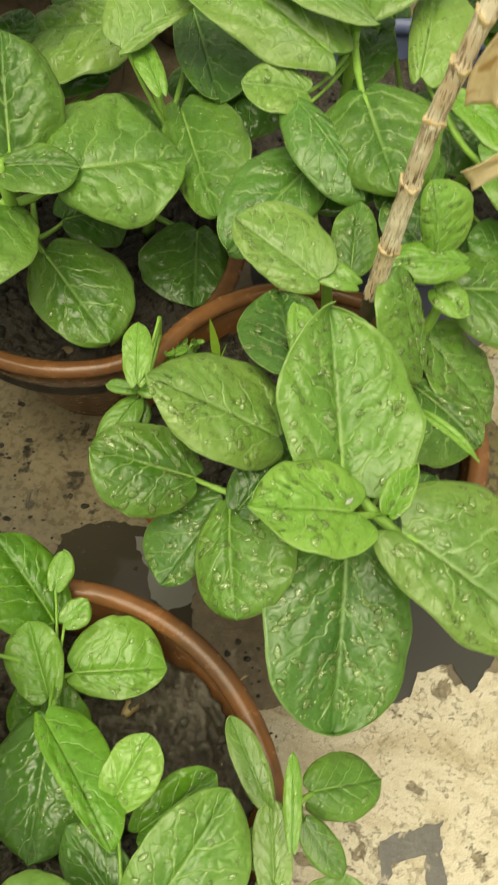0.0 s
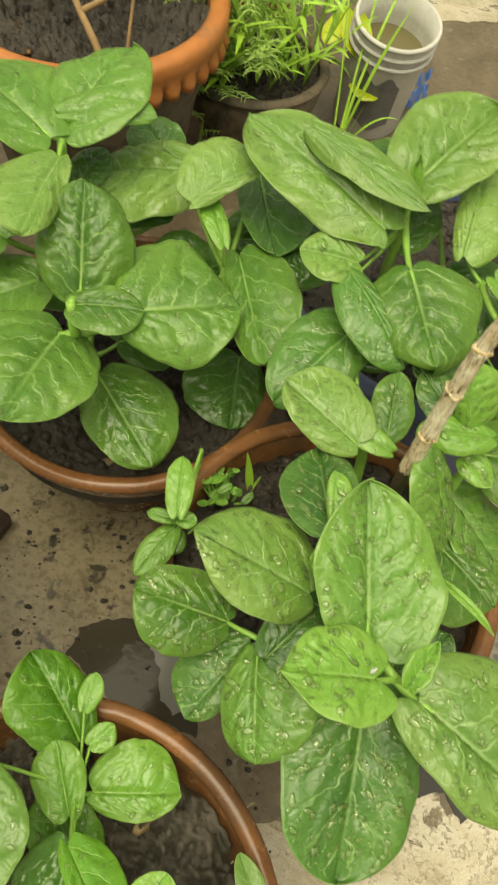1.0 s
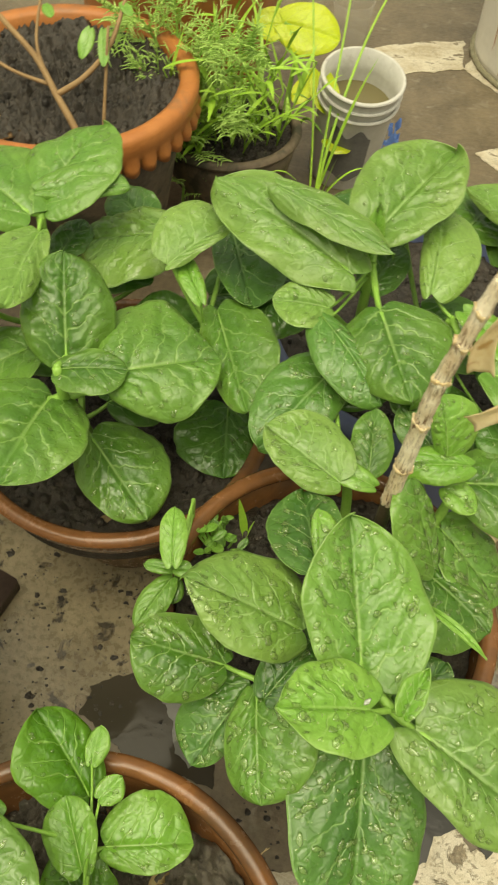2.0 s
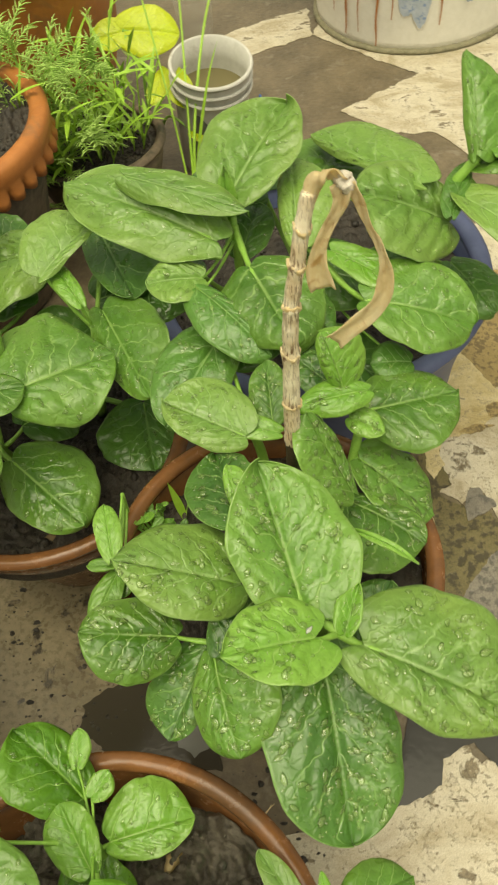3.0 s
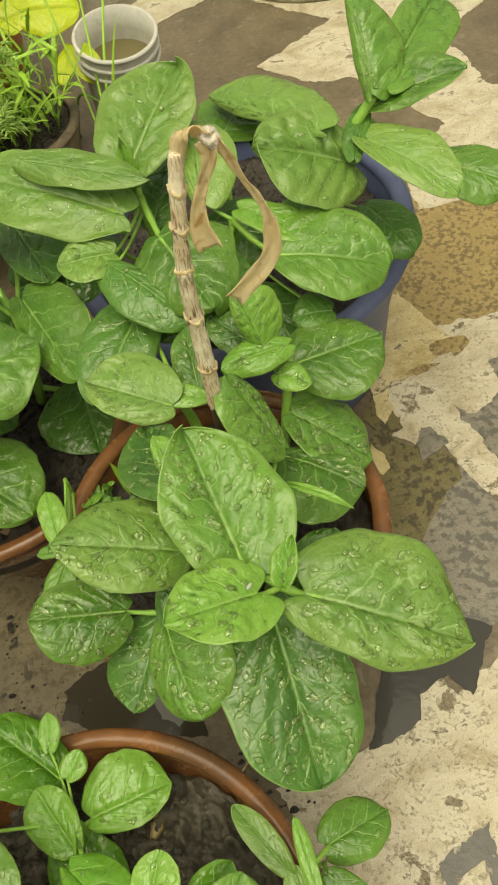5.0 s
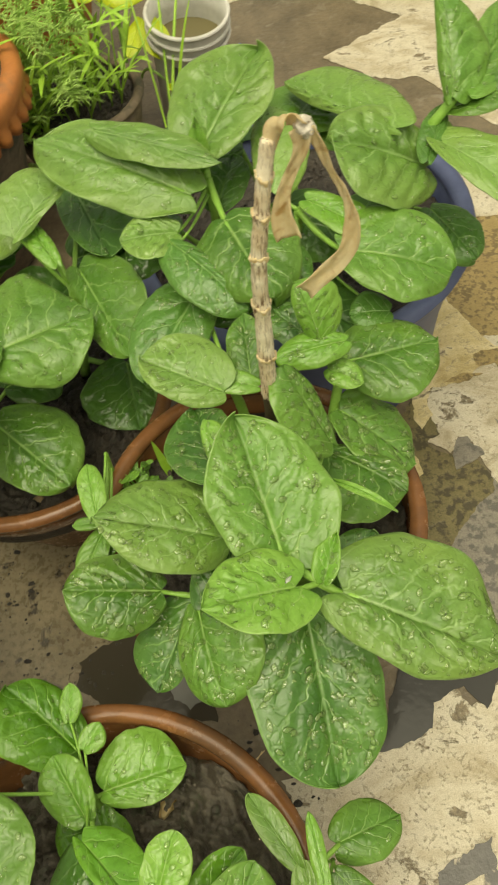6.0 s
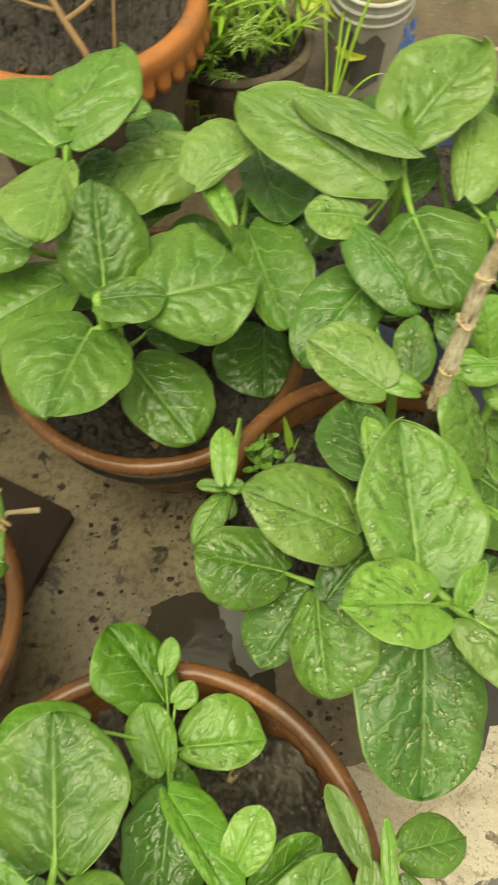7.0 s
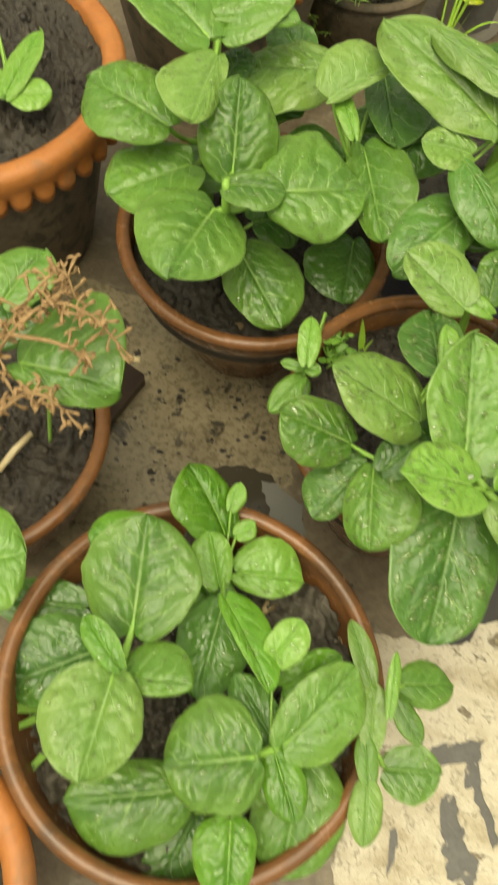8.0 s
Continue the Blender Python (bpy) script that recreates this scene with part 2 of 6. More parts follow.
def paint_material(name, tones):
    """Floor paint in layers: pale and yellowed plates, flaked and streaked down to brown concrete."""
    m, n, l, b = material(name)
    tc, mp = n.new("ShaderNodeTexCoord"), n.new("ShaderNodeMapping")
    mp.inputs["Rotation"].default_value = (0, 0, radians(74))
    mp.inputs["Scale"].default_value = (9.0, 17.0, 10.0)
    l.new(tc.outputs["Object"], mp.inputs["Vector"])
    big = n.new("ShaderNodeTexNoise")
    big.inputs["Scale"].default_value, big.inputs["Detail"].default_value = 1.6, 9.0
    big.inputs["Roughness"].default_value, big.inputs["Distortion"].default_value = 0.66, 0.7
    l.new(mp.outputs[0], big.inputs["Vector"])
    mid, fine, grit = noise_node(n, l, 70.0, 6.0, 0.65), noise_node(n, l, 300.0, 4.0, 0.6), noise_node(n, l, 900.0, 2.0, 0.6)
    col = ramp(n, list(zip((0.38, 0.45, 0.52, 0.60), tones)))
    l.new(math_node(n, l, "MULTIPLY_ADD", mid.outputs[0], 0.25, math_node(n, l, "MULTIPLY", big.outputs[0], 0.75)), col.inputs[0])
    flake = ramp(n, [(0.575, (0, 0, 0)), (0.60, (1, 1, 1))])
    l.new(math_node(n, l, "MULTIPLY_ADD", big.outputs[0], 0.78, math_node(n, l, "MULTIPLY", mid.outputs[0], 0.22)), flake.inputs[0])
    crack = ramp(n, [(0.0, (1, 1, 1)), (0.010, (0, 0, 0))])
    l.new(math_node(n, l, "ABSOLUTE", math_node(n, l, "SUBTRACT", big.outputs[0], 0.47)), crack.inputs[0])
    gap = ramp(n, [(0.50, (0, 0, 0)), (0.58, (1, 1, 1))])
    l.new(mid.outputs[0], gap.inputs[0])
    speck = ramp(n, [(0.53, (0, 0, 0)), (0.63, (1, 1, 1))])
    l.new(math_node(n, l, "MULTIPLY_ADD", fine.outputs[0], 0.6, math_node(n, l, "MULTIPLY", mid.outputs[0], 0.4)), speck.inputs[0])
    under = ramp(n, [(0.35, (0.13, 0.105, 0.065)), (0.65, (0.31, 0.255, 0.165))])
    l.new(fine.outputs[0], under.inputs[0])
    worn = math_node(n, l, "MAXIMUM", flake.outputs[0], math_node(n, l, "MULTIPLY", speck.outputs[0], 0.75))
    worn = math_node(n, l, "MAXIMUM", worn, math_node(n, l, "MULTIPLY", math_node(n, l, "MULTIPLY", crack.outputs[0], gap.outputs[0]), 0.35))
    dust = ramp(n, [(0.35, (0.84, 0.82, 0.78)), (0.62, (1.06, 1.06, 1.06))])
    l.new(grit.outputs[0], dust.inputs[0])
    l.new(mix_colour(n, l, 1.0, mix_colour(n, l, worn, col.outputs[0], under.outputs[0]), dust.outputs[0], "MULTIPLY"), b.inputs["Base Color"])
    b.inputs["Roughness"].default_value = 0.5
    relief = math_node(n, l, "MULTIPLY_ADD", mid.outputs[0], 0.8, math_node(n, l, "MULTIPLY_ADD", fine.outputs[0], 0.5, math_node(n, l, "MULTIPLY", grit.outputs[0], 0.3)))
    bump(n, l, b, math_node(n, l, "SUBTRACT", relief, math_node(n, l, "MULTIPLY", worn, 1.6)), 0.6, 0.0012)
    return m


PAINT = paint_material("cream_paint", ((0.40, 0.34, 0.225), (0.52, 0.46, 0.335), (0.60, 0.55, 0.425), (0.64, 0.59, 0.475)))
YELLOWED = paint_material("yellowed_paint", ((0.44, 0.34, 0.150), (0.56, 0.46, 0.235), (0.64, 0.54, 0.305), (0.68, 0.60, 0.39)))
DARKWET = speckled("bare_grey_floor", (0.065, 0.062, 0.056), (0.125, 0.118, 0.105), 30.0, 0.3, 120.0, 0.001, wear=(0.40, 0.35, 0.26), wear_at=(0.62, 0.68))


def bark_material():
    """Dry grooved stem: pale straw with dark streaks along it."""
    m, n, l, b = material("dry_stem")
    tc, mp = n.new("ShaderNodeTexCoord"), n.new("ShaderNodeMapping")
    mp.inputs["Scale"].default_value = (900.0, 900.0, 120.0)
    l.new(tc.outputs["Object"], mp.inputs["Vector"])
    s = n.new("ShaderNodeTexNoise")
    s.inputs["Scale"].default_value, s.inputs["Detail"].default_value = 1.0, 5.0
    l.new(mp.outputs[0], s.inputs["Vector"])
    a = noise_node(n, l, 70.0, 4.0)
    pale = ramp(n, [(0.3, (0.60, 0.46, 0.27)), (0.62, (0.90, 0.82, 0.62))])
    l.new(a.outputs[0], pale.inputs[0])
    k = ramp(n, [(0.41, (1, 1, 1)), (0.49, (0, 0, 0))])
    l.new(s.outputs[0], k.inputs[0])
    blot = noise_node(n, l, 34.0, 4.0, 0.6)
    br = ramp(n, [(0.42, (0.40, 0.40, 0.40)), (0.62, (1, 1, 1))])
    l.new(blot.outputs[0], br.inputs[0])
    l.new(mix_colour(n, l, math_node(n, l, "MULTIPLY", k.outputs[0], br.outputs[0]), pale.outputs[0], (0.17, 0.095, 0.045)), b.inputs["Base Color"])
    b.inputs["Roughness"].default_value = 0.75
    bump(n, l, b, s.outputs[0], 0.4, 0.001)
    return m


BARK = bark_material()
DARKBARK = speckled("dark_bark", (0.020, 0.016, 0.010), (0.11, 0.085, 0.05), 60.0, 0.4, 200.0, 0.001)
HUSK = speckled("shrivelled_husk", (0.42, 0.36, 0.27), (0.80, 0.76, 0.66), 130.0, 0.8, 400.0, 0.001, wear=(0.20, 0.14, 0.08), wear_at=(0.56, 0.66))
STRAW = speckled("dry_leaf", (0.74, 0.58, 0.30), (0.94, 0.86, 0.60), 45.0, 0.6, 150.0, 0.0012, wear=(0.50, 0.31, 0.12), wear_at=(0.58, 0.72))
PAPER_NODES, PAPER_LINKS = STRAW.node_tree.nodes, STRAW.node_tree.links
thin = PAPER_NODES.new("ShaderNodeBsdfTranslucent")
thin.inputs[0].default_value = (0.92, 0.76, 0.46, 1)
both = PAPER_NODES.new("ShaderNodeMixShader")
both.inputs[0].default_value = 0.38
PAPER_LINKS.new(PAPER_NODES["Principled BSDF"].outputs[0], both.inputs[1])
PAPER_LINKS.new(thin.outputs[0], both.inputs[2])
PAPER_LINKS.new(both.outputs[0], PAPER_NODES["Material Output"].inputs[0])
TWIG = speckled("twig", (0.20, 0.12, 0.05), (0.40, 0.26, 0.12), 60.0, 0.7, 300.0, 0.001)
WHITE = speckled("white_plastic", (0.50, 0.49, 0.44), (0.66, 0.65, 0.60), 12.0, 0.4, wear=(0.36, 0.34, 0.28), wear_at=(0.6, 0.75))
GREYP = speckled("grey_plastic", (0.10, 0.10, 0.10), (0.20, 0.20, 0.19), 12.0, 0.4)
LABEL = speckled("blue_print", (0.06, 0.13, 0.36), (0.10, 0.20, 0.48), 40.0, 0.45)
SLATE = speckled("dark_tile", (0.055, 0.042, 0.035), (0.12, 0.085, 0.07), 25.0, 0.35, 140.0, 0.001)
PEBBLE = speckled("pebble", (0.20, 0.14, 0.07), (0.36, 0.26, 0.14), 120.0, 0.5)


def water_material(name, tint, rough, depth_tint=None):
    m, n, l, b = material(name)
    b.inputs["Base Color"].default_value = (*tint, 1)
    b.inputs["Roughness"].default_value, b.inputs["IOR"].default_value = rough, 1.33
    if depth_tint is None:
        b.inputs["Transmission Weight"].default_value = 1.0
    else:
        b.inputs["Base Color"].default_value, b.inputs["IOR"].default_value = (*depth_tint, 1), 1.33
        h = noise_node(n, l, 75.0, 3.0, 0.6)
        bump(n, l, b, h.outputs[0], 0.16, 0.0012)
    return m


def drop_material(name, tint, painted_glow):
    """Water with a sharp gloss that grows towards grazing angles; a pale diffuse share paints in the daylight a bead
    gathers.
    """
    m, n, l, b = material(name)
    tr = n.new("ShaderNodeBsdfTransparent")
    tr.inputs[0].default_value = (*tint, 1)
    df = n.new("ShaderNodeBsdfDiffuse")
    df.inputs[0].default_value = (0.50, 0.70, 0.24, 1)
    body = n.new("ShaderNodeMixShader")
    body.inputs[0].default_value = painted_glow
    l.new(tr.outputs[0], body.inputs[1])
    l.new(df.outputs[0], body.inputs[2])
    gl = n.new("ShaderNodeBsdfGlossy")
    gl.inputs["Roughness"].default_value = 0.04
    fr = n.new("ShaderNodeFresnel")
    fr.inputs[0].default_value = 1.5
    mx = n.new("ShaderNodeMixShader")
    l.new(fr.outputs[0], mx.inputs[0])
    l.new(body.outputs[0], mx.inputs[1])
    l.new(gl.outputs[0], mx.inputs[2])
    l.new(mx.outputs[0], n["Material Output"].inputs[0])
    return m


# Pale bodies and the dark edge tint stand in for light bent by beads.
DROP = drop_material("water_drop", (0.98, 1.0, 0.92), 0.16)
DROP_SHADED_EDGE = drop_material("water_drop_shaded_edge", (0.60, 0.70, 0.46), 0.04)
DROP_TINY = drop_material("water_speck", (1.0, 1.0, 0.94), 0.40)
POOL = water_material("puddle_water", (1, 1, 1), 0.06, (0.060, 0.059, 0.054))
DARKPOOL = water_material("dark_puddle_water", (1, 1, 1), 0.07, (0.055, 0.048, 0.034))
# base colour kept pale to paint in reflected sky
SKYPOOL = water_material("sky_reflection_water", (1, 1, 1), 0.05, (0.20, 0.20, 0.18))
MURK = water_material("murky_water", (1, 1, 1), 0.05, (0.16, 0.14, 0.07))


# ---- mesh helpers ----
def mesh_from(name, bm, mat, smooth=True):
    me = bpy.data.meshes.new(name)
    if smooth:
        for f in bm.faces:
            f.smooth = True
    bm.normal_update()
    bm.to_mesh(me)
    bm.free()
    me.materials.append(mat)
    return me


def part(name, bm, mat, parent=None, label="", smooth=True):
    ob = new(name, mesh_from(name, bm, mat, smooth))
    if parent:
        ob.parent = parent
        ob.matrix_parent_inverse = parent.matrix_basis.inverted()
    return tagged(ob, label)


def thing(name, at, label, category, group="", kind=""):
    ob = new(name)
    ob.empty_display_size = 0.03
    ob.matrix_basis = Matrix.Translation(at)
    return tagged(ob, label, category, group, kind)


def lathe(bm, profile, seg=72, centre=(0, 0, 0), wob=None):
    """Turn (radius, height) pairs round the upright axis; wob(angle, r, z) may shift a point."""
    rings = []
    for r, z in profile:
        ring = []
        for i in range(seg):
            a = 2 * math.pi * i / seg
            rr, zz = wob(a, r, z) if wob else (r, z)
            ring.append(bm.verts.new((centre[0] + rr * math.cos(a), centre[1] + rr * math.sin(a), centre[2] + zz)))
        rings.append(ring)
    for p, q in zip(rings, rings[1:]):
        for i in range(seg):
            j = (i + 1) % seg
            bm.faces.new((p[i], p[j], q[j], q[i]))
    return rings


def tube(bm, pts, radii, seg=8, cap=True):
    """A tapered tube through points."""
    pts = [Vector(p) for p in pts]
    rings, side = [], None
    for i, p in enumerate(pts):
        d = (pts[min(i + 1, len(pts) - 1)] - pts[max(i - 1, 0)]).normalized()
        if side is None:
            side = d.orthogonal().normalized()
        side = (side - d * side.dot(d)).normalized()
        up = d.cross(side)
        r = radii[i] if isinstance(radii, (list, tuple)) else radii
        rings.append([bm.verts.new(p + r * (math.cos(a) * side + math.sin(a) * up)) for a in (2 * math.pi * k / seg for k in range(seg))])
    for a, b in zip(rings, rings[1:]):
        for k in range(seg):
            bm.faces.new((a[k], a[(k + 1) % seg], b[(k + 1) % seg], b[k]))
    if cap:
        bm.faces.new(rings[0][::-1])
        bm.faces.new(rings[-1])


def bend(a, b, c, n=10):
    """Points of a quadratic curve from a by b to c."""
    a, b, c = Vector(a), Vector(b), Vector(c)
    return [(1 - t) ** 2 * a + 2 * t * (1 - t) * b + t * t * c for t in (i / n for i in range(n + 1))]


def spline(pts, n=6):
    """A smooth line through points."""
    p = [Vector(q) for q in pts]
    p = [2 * p[0] - p[1]] + p + [2 * p[-1] - p[-2]]
    out = []
    for i in range(1, len(p) - 2):
        for k in range(n):
            t = k / n
            out.append(0.5 * (2 * p[i] + (p[i + 1] - p[i - 1]) * t + (2 * p[i - 1] - 5 * p[i] + 4 * p[i + 1] - p[i + 2]) * t * t + (3 * p[i] - p[i - 1] - 3 * p[i + 1] + p[i + 2]) * t ** 3))
    return out + [p[-2]]


# ---- ground ----
def ground_sheet():
    bm = bmesh.new()
    bmesh.ops.create_grid(bm, x_segments=40, y_segments=40, size=30.0)
    ob = part("ground", bm, CONCRETE)
    return tagged(ob, "wet dark concrete floor of a yard", "floor", kind="structure")


GROUND = ground_sheet()


LAYERS = iter(range(1000))


def patch(name, outline, mat, z, label, jag=0.006, step=0.0035, thick=0.0009):
    """A flat layer with a ragged outline, a little proud of the floor."""
    z += 0.00002 * next(LAYERS)
    pts, n = [], len(outline)
    for i in range(n):
        a, b = Vector((*outline[i], 0)), Vector((*outline[(i + 1) % n], 0))
        k = max(1, int((b - a).length / step))
        for j in range(k):
            p = a.lerp(b, j / k)
            w = noise.noise_vector(p * 38.0) * jag + noise.noise_vector(p * 110.0) * jag * 0.6 + noise.noise_vector(p * 330.0) * jag * 0.35
            pts.append(p + Vector((w.x, w.y, 0)))
    bm = bmesh.new()
    top = [bm.verts.new((p.x, p.y, z)) for p in pts]
    low = [bm.verts.new((p.x, p.y, z - thick)) for p in pts]
    f = bm.faces.new(top)
    f.normal_update()
    if f.normal.z < 0:
        f.normal_flip()
    for i in range(len(pts)):
        j = (i + 1) % len(pts)
        bm.faces.new((top[i], top[j], low[j], low[i]))
    bmesh.ops.triangulate(bm, faces=[f])
    bmesh.ops.recalc_face_normals(bm, faces=bm.faces)
    return part(name, bm, mat, GROUND, label, smooth=False)


patch("paint_patch", [(0.165, 0.465), (0.206, 0.473), (0.251, 0.474), (0.301, 0.506), (0.307, 0.520), (0.324, 0.526), (0.340, 0.500), (0.360, 0.512), (0.50, 0.55), (0.56, 0.20), (0.22, 0.10), (0.209, 0.267), (0.19, 0.40)], PAINT, 0.0012, "worn cream floor paint")
patch("paint_patch", [(0.398, 0.918), (0.440, 0.976), (0.457, 0.909), (0.519, 0.908), (0.62, 0.90), (0.52, 0.66), (0.436, 0.683), (0.427, 0.710), (0.417, 0.771), (0.404, 0.778), (0.389, 0.760), (0.371, 0.780), (0.390, 0.802), (0.364, 0.801), (0.365, 0.825), (0.401, 0.881)], PAINT, 0.0012, "worn cream floor paint")
patch("paint_patch", [(0.388, 1.516), (0.529, 1.596), (0.379, 1.772), (0.45, 1.95), (0.90, 1.75), (0.85, 1.57), (0.779, 1.540), (0.679, 1.476), (0.695, 1.322), (0.729, 1.294), (0.70, 1.12), (0.590, 1.101), (0.514, 1.105), (0.52, 1.20), (0.605, 1.262), (0.519, 1.428), (0.463, 1.435)], PAINT, 0.0012, "worn cream floor paint")
patch("paint_patch", [(0.250, 1.721), (0.379, 1.772), (0.384, 1.873), (0.261, 1.834), (0.17, 1.78), (0.16, 1.70)], PAINT, 0.0012, "worn cream floor paint")
patch("floor_stain", [(0.49, 1.13), (0.590, 1.13), (0.72, 1.13), (0.66, 0.89), (0.515, 0.888), (0.452, 0.895), (0.425, 0.98)], BROWN, 0.0008, "rough brown worn floor")
patch("floor_stain", [(-0.30, 0.82), (-0.165, 0.80), (-0.041, 0.78), (0.05, 0.70), (0.09, 0.61), (0.073, 0.598), (0.026, 0.580), (-0.020, 0.588), (0.0, 0.52), (-0.106, 0.47), (-0.20, 0.50)], BEIGE, 0.0008, "dirty beige worn floor")
patch("puddle", [(-0.010, 0.598), (0.022, 0.615), (0.062, 0.610), (0.105, 0.585), (0.116, 0.521), (0.067, 0.531), (0.029, 0.543), (-0.013, 0.573)], DARKPOOL, 0.0018, "shallow dark puddle of rain water", 0.005)

patch("floor_stain", [(0.312, 0.377), (0.322, 0.375), (0.336, 0.345), (0.352, 0.310), (0.346, 0.304), (0.330, 0.333)], DARKWET, 0.0015, "grey streak where the paint has flaked", 0.004)
patch("floor_stain", [(0.294, 0.335), (0.306, 0.343), (0.318, 0.320), (0.335, 0.285), (0.330, 0.262), (0.305, 0.268)], DARKWET, 0.0015, "grey streak where the paint has flaked", 0.008)
patch("floor_stain", [(0.252, 0.300), (0.258, 0.302), (0.262, 0.275), (0.256, 0.262)], DARKWET, 0.0015, "grey streak where the paint has flaked", 0.006)
patch("floor_stain", [(0.359, 0.795), (0.368, 0.78), (0.376, 0.767), (0.391, 0.756), (0.395, 0.742), (0.413, 0.749), (0.425, 0.723), (0.422, 0.708), (0.398, 0.691), (0.381, 0.678), (0.364, 0.653), (0.347, 0.626), (0.291, 0.679), (0.331, 0.774)], OLIVE, 0.0008, "wet olive-brown mottled floor", 0.004)
patch("puddle", [(0.425, 0.724), (0.435, 0.696), (0.439, 0.682), (0.45, 0.66), (0.43, 0.584), (0.39, 0.545), (0.347, 0.57), (0.33, 0.6), (0.347, 0.626), (0.364, 0.653), (0.381, 0.678), (0.398, 0.691), (0.422, 0.708)], WETGREY, 0.0011, "shallow film of grey water over mottled floor", 0.004)
patch("puddle", [(0.298, 0.59), (0.29, 0.556), (0.262, 0.5), (0.25, 0.472), (0.283, 0.478), (0.303, 0.486), (0.306, 0.508), (0.336, 0.517), (0.353, 0.498), (0.366, 0.512), (0.378, 0.534), (0.392, 0.548), (0.36, 0.575), (0.33, 0.6)], POOL, 0.0018, "shallow smooth grey puddle of rain water", 0.004)
patch("floor_stain", [(0.449, 0.885), (0.459, 0.888), (0.477, 0.889), (0.489, 0.885), (0.493, 0.874), (0.484, 0.864), (0.473, 0.86), (0.47, 0.867), (0.459, 0.869), (0.448, 0.871)], BROWN, 0.002, "brown spot where the paint has flaked", 0.004)
patch("floor_stain", [(0.407, 0.855), (0.425, 0.86), (0.444, 0.857), (0.453, 0.857), (0.436, 0.848), (0.419, 0.849)], BROWN, 0.002, "brown streak where the paint has flaked", 0.004)
patch("floor_stain", [(0.446, 0.793), (0.452, 0.783), (0.460, 0.779), (0.484, 0.790), (0.512, 0.800), (0.58, 0.80), (0.53, 0.67), (0.478, 0.68), (0.463, 0.700), (0.463, 0.722), (0.456, 0.757), (0.446, 0.774)], WETGREY, 0.0017, "wet grey floor where the paint has worn away", 0.006)
patch("floor_stain", [(0.498, 0.842), (0.531, 0.846), (0.57, 0.84), (0.57, 0.81), (0.516, 0.806), (0.505, 0.812), (0.504, 0.828)], WETGREY, 0.0017, "wet grey floor where the paint has worn away", 0.005)
patch("paint_patch", [(0.392, 0.945), (0.430, 0.981), (0.443, 0.967), (0.470, 0.901), (0.478, 0.890), (0.455, 0.872), (0.442, 0.858), (0.421, 0.850), (0.389, 0.847), (0.384, 0.832), (0.384, 0.812), (0.369, 0.795), (0.364, 0.814), (0.368, 0.850), (0.380, 0.885)], YELLOWED, 0.0016, "yellowed and stained floor paint", 0.004)
patch("paint_patch", [(0.345, 0.775), (0.355, 0.758), (0.355, 0.742), (0.346, 0.734), (0.335, 0.750)], YELLOWED, 0.0016, "yellowed and stained floor paint", 0.003)
patch("floor_stain", [(0.391, 0.755), (0.395, 0.77), (0.404, 0.777), (0.413, 0.776), (0.417, 0.766), (0.424, 0.762), (0.424, 0.753), (0.413, 0.749), (0.403, 0.746), (0.391, 0.74)], WETGREY, 0.0018, "grey wet blot on cream paint", 0.004)
patch("floor_stain", [(0.362, 0.836), (0.383, 0.851), (0.389, 0.858), (0.405, 0.858), (0.385, 0.842), (0.385, 0.829), (0.382, 0.806), (0.385, 0.787), (0.368, 0.78), (0.355, 0.79), (0.349, 0.815)], OLIVE, 0.0014, "wet brown gully along the paint edge", 0.006)
patch("floor_stain", [(0.28, 0.381), (0.328, 0.396), (0.325, 0.377), (0.319, 0.371), (0.33, 0.355), (0.314, 0.35), (0.31, 0.372), (0.289, 0.362), (0.284, 0.348), (0.278, 0.347)], DARKWET, 0.0015, "grey patch where the paint has flaked", 0.005)

# A pale patch stands in for the bright sky mirrored in the dark puddle.
patch("puddle", [(0.052, 0.600), (0.075, 0.604), (0.104, 0.586), (0.112, 0.548), (0.096, 0.538), (0.078, 0.552), (0.066, 0.574)], SKYPOOL, 0.0022, "pale grey patch painted as sky reflected in rain water", 0.006)


def floor_dirt():
    """Wet crumbs and flecks of soil washed together on the floor."""
    q = random.Random(77)
    bm = bmesh.new()
    made = 0
    while made < 400:
        x, y = q.uniform(-0.17, 0.20), q.uniform(0.44, 0.74)
        near = max(math.exp(-((x - a) ** 2 + (y - b) ** 2) / (2 * w * w)) for a, b, w in ((0.02, 0.590, 0.035), (-0.06, 0.560, 0.04), (0.15, 0.47, 0.035), (0.07, 0.53, 0.03), (-0.10, 0.66, 0.05), (0.02, 0.70, 0.05)))
        if q.random() > near * (0.45 + 0.9 * noise.noise(Vector((x * 40, y * 40, 5)))):
            continue
        r = q.uniform(0.0006, 0.0016) if q.random() < 0.8 else q.uniform(0.002, 0.0045)
        seg, ph, el = 8, q.uniform(0, 6), q.uniform(0.5, 1.0)
        ring = [(1 + 0.35 * q.uniform(-1, 1)) * r for _ in range(seg)]
        low = [bm.verts.new((x + ring[k] * math.cos(6.2832 * k / seg + ph), y + el * ring[k] * math.sin(6.2832 * k / seg + ph), 0.0008)) for k in range(seg)]
        top = bm.verts.new((x, y, 0.0026 + 0.4 * r))
        for k in range(seg):
            bm.faces.new((low[k], low[(k + 1) % seg], top))
        made += 1
    return tagged(part("floor_dirt", bm, SOIL), "dark wet crumbs of soil washed over the floor", "dirt", kind="stuff")


floor_dirt()


